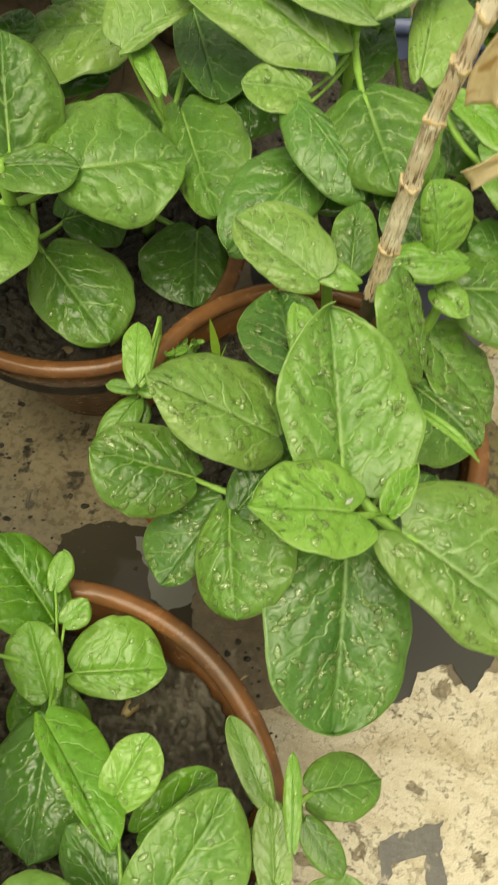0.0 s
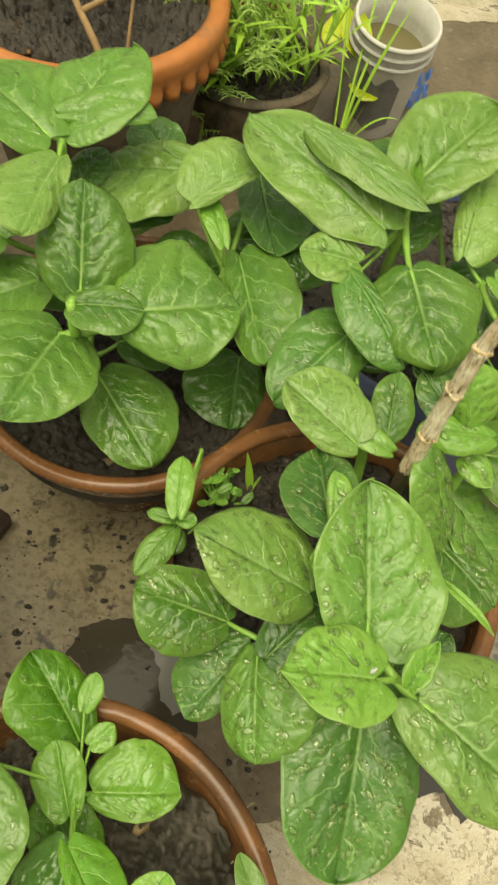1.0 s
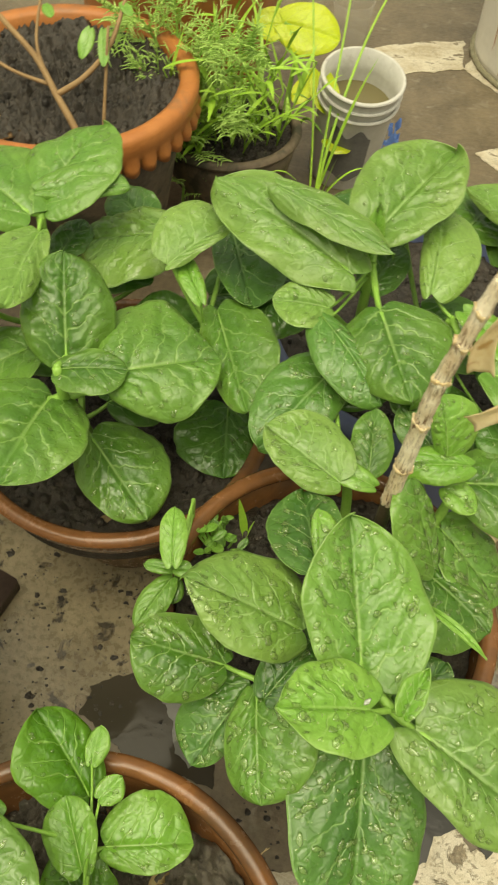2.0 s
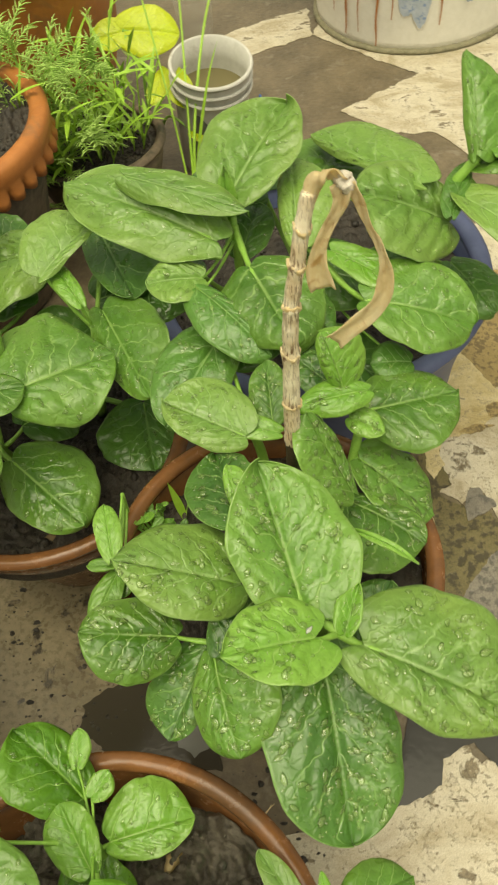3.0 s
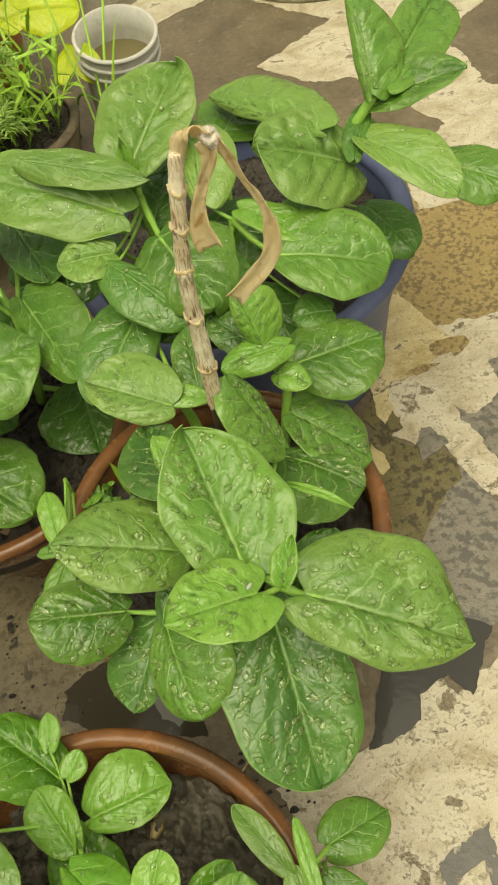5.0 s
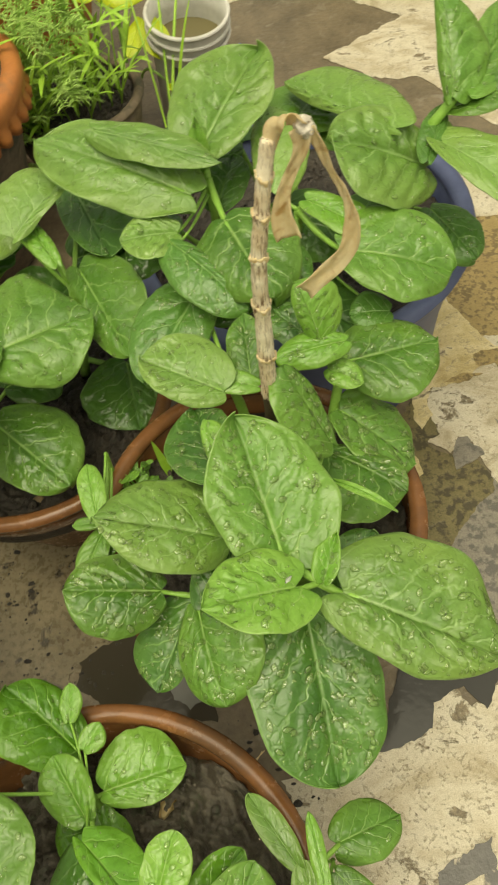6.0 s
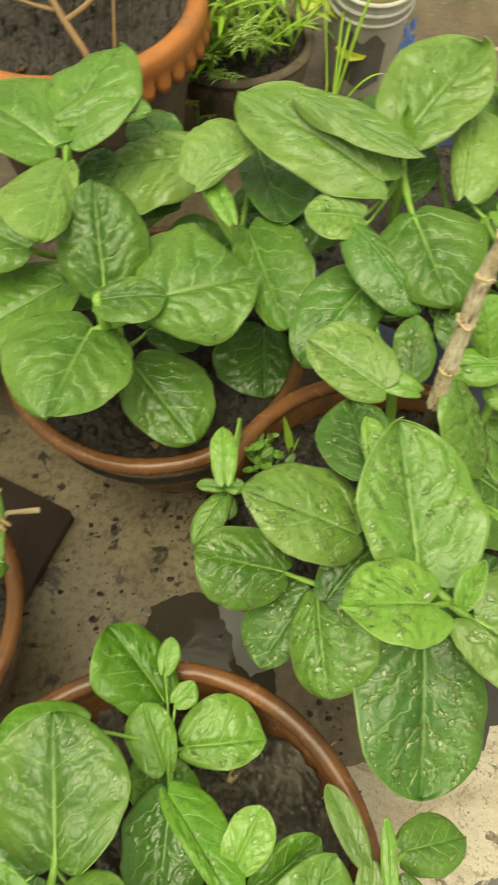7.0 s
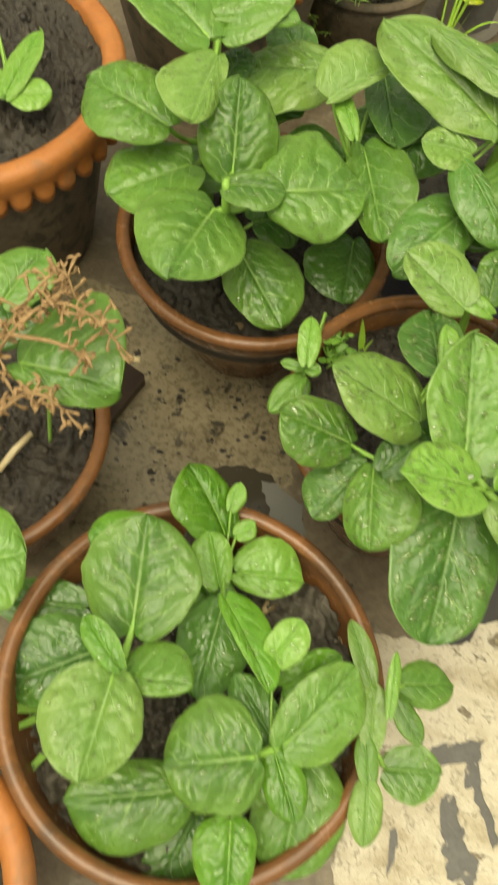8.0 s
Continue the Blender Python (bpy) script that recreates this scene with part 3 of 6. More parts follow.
# ---- pots ----
def pot(name, x, y, rim, r, label, mat=CLAY, lip=0.0055, base=0.62, group="plant pots", category="flower pot"):
    """A round tapered pot with a rolled rim; parts body and rim."""
    root = thing(name, (x, y, 0), label, category, group)
    bm = bmesh.new()
    prof = [(0.001, 0.004), (r * base - 0.006, 0.0), (r * base, 0.006), (r * min(base + 0.26, 0.885), rim * 0.5), (r * 0.955, rim - 0.03), (r * 0.985, rim - 0.006),
            (r * 0.955, rim - 0.006), (r * 0.93, rim - 0.03), (r * min(base + 0.26, 0.885) - 0.008, rim * 0.5), (r * base - 0.01, 0.012), (0.001, 0.012)]
    lathe(bm, prof, 72, (x, y, 0))
    bmesh.ops.recalc_face_normals(bm, faces=bm.faces)
    part("body", bm, mat, root)
    bm = bmesh.new()
    ring = [(r - lip * 0.6 + lip * 1.25 * math.cos(a), rim - lip * 0.9 + lip * 1.1 * math.sin(a)) for a in (2 * math.pi * k / 12 for k in range(13))]
    lathe(bm, ring, 72, (x, y, 0), lambda a, rr, z: (rr + 0.0006 * math.sin(3 * a + x * 50), z + 0.0008 * math.sin(2 * a + y * 40)))
    part("rim", bm, mat, root)
    return root


def scalloped_pot(name, x, y, rim, r, label):
    """Terracotta pot with a broad rim whose lower edge is pressed into scallops."""
    root = thing(name, (x, y, 0), label, "flower pot", "plant pots")
    bm = bmesh.new()
    lathe(bm, [(0.001, 0.004), (r * 0.62, 0.0), (r * 0.66, 0.01), (r * 0.80, rim * 0.55), (r * 0.90, rim - 0.03), (r * 0.86, rim - 0.03), (r * 0.74, rim * 0.5), (r * 0.6, 0.015), (0.001, 0.015)], 72, (x, y, 0))
    bmesh.ops.recalc_face_normals(bm, faces=bm.faces)
    part("body", bm, STAIN, root, "grey-stained pot wall")
    bm = bmesh.new()
    lobes = 42

    def wave(a, rr, z):
        s = abs(math.sin(lobes * a / 2)) ** 0.6
        if z < rim - 0.03:
            return rr - 0.003 + 0.009 * s, z + 0.004 - 0.007 * s
        return rr, z

    lathe(bm, [(r * 0.86, rim - 0.022), (r * 0.86, rim - 0.004), (r * 0.90, rim), (r * 0.97, rim), (r, rim - 0.006), (r * 0.995, rim - 0.020), (r * 0.98, rim - 0.029), (r * 0.975, rim - 0.034),
               (r * 0.965, rim - 0.044), (r * 0.925, rim - 0.045), (r * 0.90, rim - 0.030)], lobes * 8, (x, y, 0), wave)
    bmesh.ops.recalc_face_normals(bm, faces=bm.faces)
    part("scalloped_rim", bm, TERRA, root, "orange scalloped rim")
    return root


def soil(x, y, z, r, label, mat=SOIL, lump=0.006):
    """A lumpy disc of soil filling a pot, strewn with crumbs and clods."""
    bm = bmesh.new()
    rings = [[bm.verts.new((x, y, z + 0.006))]]
    nr, seg = 70, 230

    def height(p, rr):
        a = abs(noise.noise(p * 70)) ** 0.7
        return noise.noise(p * 26) * lump * 1.2 + a * lump * 1.4 + abs(noise.noise(p * 170)) * lump * 1.1 + abs(noise.noise(p * 330)) * lump * 0.5 + 0.004 * (1 - rr / r)

    for i in range(1, nr + 1):
        ring, rr = [], r * i / nr
        for k in range(seg):
            a = 2 * math.pi * k / seg
            p = Vector((x + rr * math.cos(a), y + rr * math.sin(a), 0))
            ring.append(bm.verts.new((p.x, p.y, z + height(p, rr))))
        rings.append(ring)
    for k in range(seg):
        bm.faces.new((rings[0][0], rings[1][k], rings[1][(k + 1) % seg]))
    for a, b in zip(rings[1:], rings[2:]):
        for k in range(seg):
            bm.faces.new((a[k], b[k], b[(k + 1) % seg], a[(k + 1) % seg]))
    low = [bm.verts.new((v.co.x, v.co.y, z - 0.02)) for v in rings[-1]]
    for k in range(seg):
        bm.faces.new((rings[-1][k], low[k], low[(k + 1) % seg], rings[-1][(k + 1) % seg]))
    q = random.Random(int(x * 1000) + 7)
    for i in range(520):
        a, rr = q.uniform(0, 2 * math.pi), 0.96 * r * math.sqrt(q.random())
        p = Vector((x + rr * math.cos(a), y + rr * math.sin(a), 0))
        size = q.uniform(0.0010, 0.0024) if i % 6 else q.uniform(0.0028, 0.0052)
        c = Vector((p.x, p.y, z + height(p, rr) + size * 0.3))
        o, flat = Vector((q.uniform(0, 50), q.uniform(0, 50), 3.0)), q.uniform(0.5, 0.9)
        top, foot = bm.verts.new(c + Vector((0, 0, size * flat))), []
        belt = []
        for k in range(7):
            b = 2 * math.pi * k / 7 + o.x
            belt.append(bm.verts.new(c + size * Vector((math.cos(b), math.sin(b), 0.35 * flat)) * (0.75 + 0.25 * q.random())))
            foot.append(bm.verts.new(c + size * Vector((0.9 * math.cos(b), 0.9 * math.sin(b), -1.0))))
        for k in range(7):
            j = (k + 1) % 7
            bm.faces.new((belt[k], belt[j], top))
            bm.faces.new((foot[k], foot[j], belt[j], belt[k]))
    return tagged(part("potting_soil", bm, mat), label, "soil", kind="stuff")


pot("flower_pot", 0.048, 0.348, 0.196, 0.142, "brown plastic pot half full of grey soil", base=0.56)
pot("flower_pot", 0.184, 0.611, 0.215, 0.121, "glossy brown plastic pot holding a tall spinach vine", base=0.52)
pot("flower_pot", -0.010, 0.784, 0.189, 0.135, "dirty brown plastic pot holding a dense spinach vine", base=0.48)
pot("flower_pot", 0.267, 0.945, 0.190, 0.168, "dark blue plastic tub holding a crinkled spinach vine", BLUE, 0.008, 0.84)
pot("flower_pot", -0.219, 0.516, 0.158, 0.133, "brown plastic pot with dry twigs beside a dark tile")
pot("flower_pot", -0.139, 0.141, 0.190, 0.127, "orange terracotta pot at the floor's edge", TERRA, 0.009)
scalloped_pot("scalloped_pot", -0.164, 1.204, 0.250, 0.159, "orange terracotta pot with a scalloped rim and stained wall")
scalloped_pot("scalloped_pot", -0.340, 0.850, 0.250, 0.170, "orange terracotta pot with a scalloped rim and wet soil")
pot("flower_pot", -0.090, 1.590, 0.300, 0.165, "large weathered terracotta pot behind the grass", TERRA, 0.012, 0.66)
pot("flower_pot", 0.016, 1.340, 0.120, 0.095, "small weathered brown pot full of grass", STAIN)
soil(0.048, 0.348, 0.142, 0.130, "lumpy grey soil with moss in a brown pot", MUD, 0.016)
soil(0.184, 0.611, 0.180, 0.111, "dark wet soil in a brown pot")
soil(-0.010, 0.784, 0.153, 0.122, "dark wet soil in a brown pot")
soil(0.267, 0.945, 0.150, 0.152, "dark wet soil in a blue tub")
soil(-0.219, 0.516, 0.128, 0.120, "dark crumbly soil under dry twigs", SOIL, 0.009)
soil(-0.164, 1.204, 0.225, 0.138, "dark lumpy wet soil with bark bits", SOIL, 0.012)
soil(-0.340, 0.850, 0.225, 0.147, "dark lumpy wet soil", SOIL, 0.010)
soil(0.016, 1.340, 0.105, 0.085, "dark soil under grass")
soil(-0.139, 0.141, 0.155, 0.112, "dark soil in a terracotta pot")
soil(-0.090, 1.590, 0.265, 0.150, "dark soil in a large terracotta pot")


# ---- leaves ----
rng = random.Random(7)


def leaf_height(u, v, w, ln, k):
    """Height of the blade over its plane at u along and v across: folds, arch, quilting between the veins."""
    fold, arch, droop, pucker, twist, seed, wave = k
    av = abs(v)
    h = fold * w * 0.5 * av ** 1.25 + arch * ln * (4 * u * (1 - u)) - droop * w * v * v * 0.5 - 0.016 * w * math.exp(-(v / 0.06) ** 2) + twist * w * v * (u - 0.4)
    side = 1.7 if v > 0 else -1.7
    env = min(1.0, av * 7) * min(1.0, (1 - av) * 4) * min(1.0, u * 6) * min(1.0, (1 - u) * 4)
    ph = (u - 0.36 * av ** 0.8) * 5.0 + 1.1 * noise.noise(Vector((u * 2.6, v * 2.4 + side, seed)))
    h += pucker * w * 0.024 * abs(math.sin(math.pi * ph)) ** 0.6 * env
    q = Vector((u * ln / 0.017, v * w * 0.5 / 0.017 + side, seed + 3))
    h += pucker * 0.0013 * abs(noise.noise(q)) ** 0.8 * env
    h += pucker * 0.0004 * abs(noise.noise(q * 2.3 + Vector((7, 3, 1)))) ** 0.8 * env
    h += wave * w * 0.085 * noise.noise(Vector((u * 3.4, v * 1.5, seed + 9))) * av ** 2
    return h


def leaf(plant, base, tip, up, width, mat=LEAF, mid=0.45, point=0.54, fold=None, arch=None, droop=None, pucker=1.0, drops=22, heart=0.06, stem=None, name="leaf", dsize=1.0, wave=1.0, skew=0.0):
    """One leaf from its base to its tip, its upper side facing up; with a petiole to the stem and beads of water."""
    base, tip, up = Vector(base), Vector(tip), Vector(up)
    ln = (tip - base).length
    ey = (tip - base).normalized()
    ez = (up - ey * up.dot(ey)).normalized()
    ex = ey.cross(ez)
    seed = rng.random() * 90
    fold = rng.uniform(0.02, 0.22) if fold is None else fold
    arch = rng.uniform(0.00, 0.08) if arch is None else arch
    droop = rng.uniform(0.02, 0.28) if droop is None else droop
    k = (fold, arch, droop, pucker, rng.uniform(-0.14, 0.14), seed, wave)

    def half(u):
        if u < mid:
            s = (mid - u) / mid
            return max(0.0, 1 - (s * (1 - min(0.22, heart * 1.3))) ** 2.3) ** 0.5
        s = (u - mid) / (1 - mid)
        return max(0.0, 1 - s ** 2.0) ** point

    def place(u, v):
        hw = half(u) * width * 0.5
        sd = 5.0 if v > 0 else -5.0
        hw *= 1 + 0.09 * noise.noise(Vector((u * 3.0, sd, seed))) + 0.030 * noise.noise(Vector((u * 9.0, sd, seed)))
        back = heart * ln * 1.2 * math.sin(math.pi * 0.8 * abs(v)) * max(0.0, 1 - u / 0.32) ** 2
        return base + ey * (u * ln - back) + ex * (v * hw * (1 + (skew if v > 0 else -skew))) + ez * leaf_height(u, v, width, ln, k)

    nu, nv = (52, 36) if ln > 0.035 else (16, 10)
    bm = bmesh.new()
    uvl = bm.loops.layers.uv.new("UVMap")
    grid, coord = [], {}
    for i in range(nu + 1):
        u = i / nu
        u = 0.5 - 0.5 * math.cos(math.pi * (0.04 + 0.955 * u))
        row = []
        for j in range(nv + 1):
            v = -1 + 2 * j / nv
            q = bm.verts.new(place(u, v))
            coord[q] = (u, v)
            row.append(q)
        grid.append(row)
    for i in range(nu):
        for j in range(nv):
            f = bm.faces.new((grid[i][j], grid[i][j + 1], grid[i + 1][j + 1], grid[i + 1][j]))
            for lp in f.loops:
                lp[uvl].uv = coord[lp.vert]
    bm.normal_update()
    blade = part(name, bm, mat, plant)
    sol = blade.modifiers.new("thickness", "SOLIDIFY")
    sol.thickness, sol.offset = 0.0006, -1.0
    if stem is not None:
        bm = bmesh.new()
        s, b0 = Vector(stem), place(0.05, 0.0)
        m = s * 0.4 + b0 * 0.6 - ez * 0.22 * (s - b0).length
        r = min(0.0026, max(0.0009, width * 0.029))
        tube(bm, bend(s, m, b0 - ez * 0.0008, 8) + [place(0.16, 0.0) - ez * r * 0.75, place(0.3, 0.0) - ez * r * 0.8], [r * 1.25] * 4 + [r] * 5 + [r * 0.7, r * 0.35], 8)
        part("petiole", bm, STEM, blade, "pale green leaf stalk")
    if drops:
        bm = bmesh.new()
        made = 0
        while made < drops:
            u, v = rng.uniform(0.06, 0.94), rng.uniform(-0.9, 0.9)
            c = place(u, v)
            n = (place(u + 0.01, v) - c).cross(place(u, v + 0.02) - c)
            n = n.normalized()
            if n.dot(ez) < 0:
                n = -n
            size = rng.random()
            r = dsize * (rng.uniform(0.0003, 0.00066) if size < 0.50 else rng.uniform(0.0008, 0.0014) if size < 0.76 else rng.uniform(0.0014, 0.0024))
            t1 = n.orthogonal().normalized()
            a0 = rng.uniform(0, 6.28)
            t1 = math.cos(a0) * t1 + math.sin(a0) * n.cross(t1)
            t2 = n.cross(t1)
            el, hi = rng.uniform(1.0, 1.9), rng.uniform(0.30, 0.44) if r > 0.0007 else 0.45
            seg = 12 if r > 0.0007 else 7
            rings = []
            for f, z in ((1.0, 0.0), (0.86, 0.55), (0.66, 0.84), (0.36, 0.97)):
                rings.append([bm.verts.new(c + n * (z * hi * r - 0.00008) + f * r * ((el + 0.30 * math.sin(2 * a + a0)) * math.cos(a) * t1 + (1 + 0.15 * math.sin(3 * a + 2 * a0) + 0.12 * math.sin(a + a0)) * math.sin(a) * t2)) for a in (2 * math.pi * q / seg for q in range(seg))])
            top = bm.verts.new(c + n * (hi * r))
            for p, q in zip(rings, rings[1:]):
                for i in range(seg):
                    # outer ring takes the painted dark edge, tiny beads the palest body
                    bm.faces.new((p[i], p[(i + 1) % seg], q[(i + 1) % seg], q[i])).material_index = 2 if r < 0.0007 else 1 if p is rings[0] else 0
            for i in range(seg):
                bm.faces.new((rings[-1][i], rings[-1][(i + 1) % seg], top)).material_index = 2 if r < 0.0007 else 0
            made += 1
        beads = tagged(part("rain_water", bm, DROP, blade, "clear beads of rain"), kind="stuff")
        beads.data.materials.append(DROP_SHADED_EDGE)
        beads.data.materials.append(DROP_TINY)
    return blade


def stalk(plant, pts, r0, r1, mat=STEM, name="stem", label=""):
    bm = bmesh.new()
    line = spline(pts, 6)
    n = len(line) - 1
    tube(bm, line, [r0 + (r1 - r0) * i / n for i in range(n + 1)], 10)
    return part(name, bm, mat, plant, label)


# plant in the middle pot
PLANT_M = thing("malabar_spinach", (0.183, 0.606, 0.185), "bushy green spinach vine with wet rounded leaves in a brown pot", "plant", "spinach plants")
stalk(PLANT_M, [(0.205, 0.565, 0.175), (0.216, 0.535, 0.250), (0.216, 0.508, 0.303)], 0.0052, 0.0032)
stalk(PLANT_M, [(0.165, 0.575, 0.175), (0.150, 0.545, 0.240), (0.143, 0.525, 0.272)], 0.0045, 0.003)
stalk(PLANT_M, [(0.190, 0.640, 0.175), (0.187, 0.655, 0.270), (0.182, 0.652, 0.315)], 0.0045, 0.003)
stalk(PLANT_M, [(0.235, 0.640, 0.175), (0.252, 0.660, 0.260), (0.262, 0.675, 0.300)], 0.0045, 0.003)
leaf(PLANT_M, (0.202, 0.502, 0.317), (0.150, 0.490, 0.336), (0.30, 0.14, 0.94), 0.056, mid=0.40, point=0.85, heart=0.16, pucker=1.5, fold=0.1, arch=0.02, mat=YOUNG, drops=111, stem=(0.216, 0.508, 0.303))
leaf(PLANT_M, (0.198, 0.523, 0.308), (0.182, 0.606, 0.343), (0.19, -0.36, 0.91), 0.077, skew=0.12, mid=0.40, point=0.66, heart=0.1, fold=0.22, pucker=1.3, droop=0.05, drops=263, stem=(0.216, 0.508, 0.303))
leaf(PLANT_M, (0.163, 0.549, 0.301), (0.090, 0.559, 0.332), (0.39, -0.00, 0.92), 0.067, skew=0.13, mid=0.42, point=0.8, mat=PALE, drops=194, stem=(0.143, 0.525, 0.272))
leaf(PLANT_M, (0.119, 0.530, 0.279), (0.063, 0.532, 0.298), (0.29, -0.33, 0.90), 0.053, skew=-0.13, mid=0.49, drops=133, stem=(0.143, 0.525, 0.272))
leaf(PLANT_M, (0.140, 0.519, 0.271), (0.150, 0.458, 0.262), (-0.34, -0.18, 0.92), 0.058, skew=-0.26, mid=0.58, drops=142, stem=(0.143, 0.525, 0.272))
leaf(PLANT_M, (0.136, 0.526, 0.262), (0.106, 0.480, 0.240), (-0.27, -0.27, 0.92), 0.041, skew=0.35, mid=0.62, mat=DEEP, drops=106, stem=(0.145, 0.531, 0.262))
leaf(PLANT_M, (0.206, 0.512, 0.274), (0.208, 0.412, 0.229), (0.16, -0.40, 0.90), 0.082, skew=0.09, mid=0.53, point=0.52, mat=DEEP, drops=317, stem=(0.216, 0.525, 0.270))
leaf(PLANT_M, (0.228, 0.497, 0.310), (0.311, 0.452, 0.287), (0.19, -0.16, 0.97), 0.079, skew=-0.25, mid=0.43, point=0.75, heart=0.1, pucker=1.4, mat=PALE, drops=281, stem=(0.216, 0.508, 0.303))
leaf(PLANT_M, (0.217, 0.496, 0.330), (0.229, 0.521, 0.336), (0.00, -0.24, 0.97), 0.016, skew=-0.19, mid=0.35, point=1.0, fold=0.5, mat=YOUNG, drops=18, stem=(0.216, 0.508, 0.303))
leaf(PLANT_M, (0.255, 0.654, 0.265), (0.304, 0.619, 0.231), (0.48, -0.16, 0.86), 0.063, skew=0.04, mid=0.52, wave=2.2, drops=181, stem=(0.252, 0.660, 0.260))
leaf(PLANT_M, (0.241, 0.624, 0.259), (0.288, 0.585, 0.253), (0.17, 0.06, 0.98), 0.066, skew=0.48, mid=0.63, drops=135, stem=(0.216, 0.532, 0.256))
leaf(PLANT_M, (0.241, 0.600, 0.305), (0.216, 0.631, 0.353), (0.69, -0.39, 0.61), 0.041, skew=-0.33, mid=0.51, drops=120, stem=(0.216, 0.524, 0.272))
leaf(PLANT_M, (0.166, 0.578, 0.327), (0.155, 0.639, 0.312), (-0.29, 0.18, 0.94), 0.047, skew=-0.14, mid=0.57, mat=DEEP, drops=139, stem=(0.143, 0.525, 0.272))
leaf(PLANT_M, (0.177, 0.645, 0.320), (0.125, 0.674, 0.332), (0.12, -0.17, 0.98), 0.053, skew=0.23, mid=0.51, dsize=0.75, mat=PALE, drops=131, stem=(0.182, 0.652, 0.315))
leaf(PLANT_M, (0.265, 0.680, 0.286), (0.333, 0.690, 0.282), (0.07, -0.11, 0.99), 0.070, skew=0.14, mid=0.47, dsize=0.75, drops=148, stem=(0.260, 0.673, 0.294))
leaf(PLANT_M, (0.246, 0.673, 0.323), (0.235, 0.695, 0.356), (0.29, -0.74, 0.60), 0.036, skew=0.53, mid=0.56, dsize=0.75, mat=YOUNG, drops=68, stem=(0.262, 0.675, 0.300))
leaf(PLANT_M, (0.171, 0.753, 0.312), (0.121, 0.681, 0.295), (0.01, -0.24, 0.97), 0.059, skew=0.12, mid=0.37, dsize=0.75, mat=DEEP, drops=181, stem=(0.184, 0.653, 0.301))
leaf(PLANT_M, (0.196, 0.658, 0.316), (0.197, 0.703, 0.327), (-0.00, -0.25, 0.97), 0.030, mid=0.37, drops=33, stem=(0.182, 0.652, 0.315))
leaf(PLANT_M, (0.247, 0.678, 0.310), (0.216, 0.713, 0.319), (-0.00, -0.24, 0.97), 0.032, mid=0.55, mat=DEEP, drops=54, stem=(0.262, 0.675, 0.300))
leaf(PLANT_M, (0.263, 0.671, 0.319), (0.214, 0.665, 0.318), (0.01, -0.24, 0.97), 0.028, mid=0.47, mat=YOUNG, drops=28, stem=(0.262, 0.675, 0.300))
leaf(PLANT_M, (0.200, 0.647, 0.316), (0.168, 0.658, 0.318), (-0.00, -0.24, 0.97), 0.019, mid=0.62, mat=YOUNG, drops=19, stem=(0.182, 0.652, 0.315))
leaf(PLANT_M, (0.167, 0.582, 0.331), (0.164, 0.611, 0.338), (0.00, -0.24, 0.97), 0.016, skew=0.36, mid=0.61, mat=YOUNG, drops=22, stem=(0.143, 0.525, 0.272))
leaf(PLANT_M, (0.249, 0.664, 0.301), (0.271, 0.650, 0.297), (-0.02, -0.24, 0.97), 0.022, mid=0.47, mat=YOUNG, drops=27, stem=(0.260, 0.672, 0.292))
leaf(PLANT_M, (0.237, 0.568, 0.311), (0.270, 0.544, 0.305), (-0.00, -0.24, 0.97), 0.006, mid=0.47, point=1.0, fold=0.5, arch=0.15, drops=4, mat=YOUNG, stem=(0.216, 0.518, 0.283))
leaf(PLANT_M, (0.145, 0.512, 0.282), (0.170, 0.546, 0.290), (-0.00, -0.24, 0.97), 0.033, mid=0.48, mat=DEEP, drops=51, stem=(0.143, 0.525, 0.272))
leaf(PLANT_M, (0.229, 0.524, 0.245), (0.259, 0.560, 0.254), (-0.00, -0.24, 0.97), 0.037, mid=0.50, mat=DEEP, drops=62, stem=(0.215, 0.537, 0.246))
# low filler leaves in the darker green, put in to keep the gaps dark
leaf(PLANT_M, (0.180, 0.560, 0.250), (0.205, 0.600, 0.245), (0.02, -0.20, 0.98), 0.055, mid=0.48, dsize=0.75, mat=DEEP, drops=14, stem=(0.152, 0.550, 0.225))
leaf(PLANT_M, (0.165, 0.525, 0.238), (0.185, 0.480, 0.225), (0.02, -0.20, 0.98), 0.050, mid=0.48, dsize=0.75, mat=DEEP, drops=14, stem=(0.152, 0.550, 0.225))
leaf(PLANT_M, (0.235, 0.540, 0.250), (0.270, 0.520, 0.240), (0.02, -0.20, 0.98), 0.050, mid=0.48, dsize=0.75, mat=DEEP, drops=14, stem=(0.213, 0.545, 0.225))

# plant in the blue pot
PLANT_B = thing("malabar_spinach", (0.276, 0.942, 0.160), "tall green spinach vine with crinkled leaves in a blue pot", "plant", "spinach plants")
stalk(PLANT_B, [(0.200, 0.880, 0.150), (0.190, 0.845, 0.260), (0.188, 0.828, 0.345)], 0.006, 0.0035)
stalk(PLANT_B, [(0.250, 0.880, 0.150), (0.250, 0.820, 0.270), (0.252, 0.800, 0.325)], 0.006, 0.0035)
stalk(PLANT_B, [(0.310, 0.920, 0.150), (0.335, 0.880, 0.260), (0.352, 0.845, 0.330), (0.378, 0.843, 0.368)], 0.006, 0.0038)
leaf(PLANT_B, (0.275, 0.751, 0.325), (0.354, 0.733, 0.302), (0.21, -0.27, 0.94), 0.078, skew=-0.08, mid=0.47, dsize=0.75, drops=115, stem=(0.252, 0.800, 0.325))
leaf(PLANT_B, (0.195, 0.780, 0.346), (0.220, 0.707, 0.334), (-0.07, -0.18, 0.98), 0.078, skew=-0.12, mid=0.28, dsize=0.75, drops=85, stem=(0.188, 0.828, 0.345))
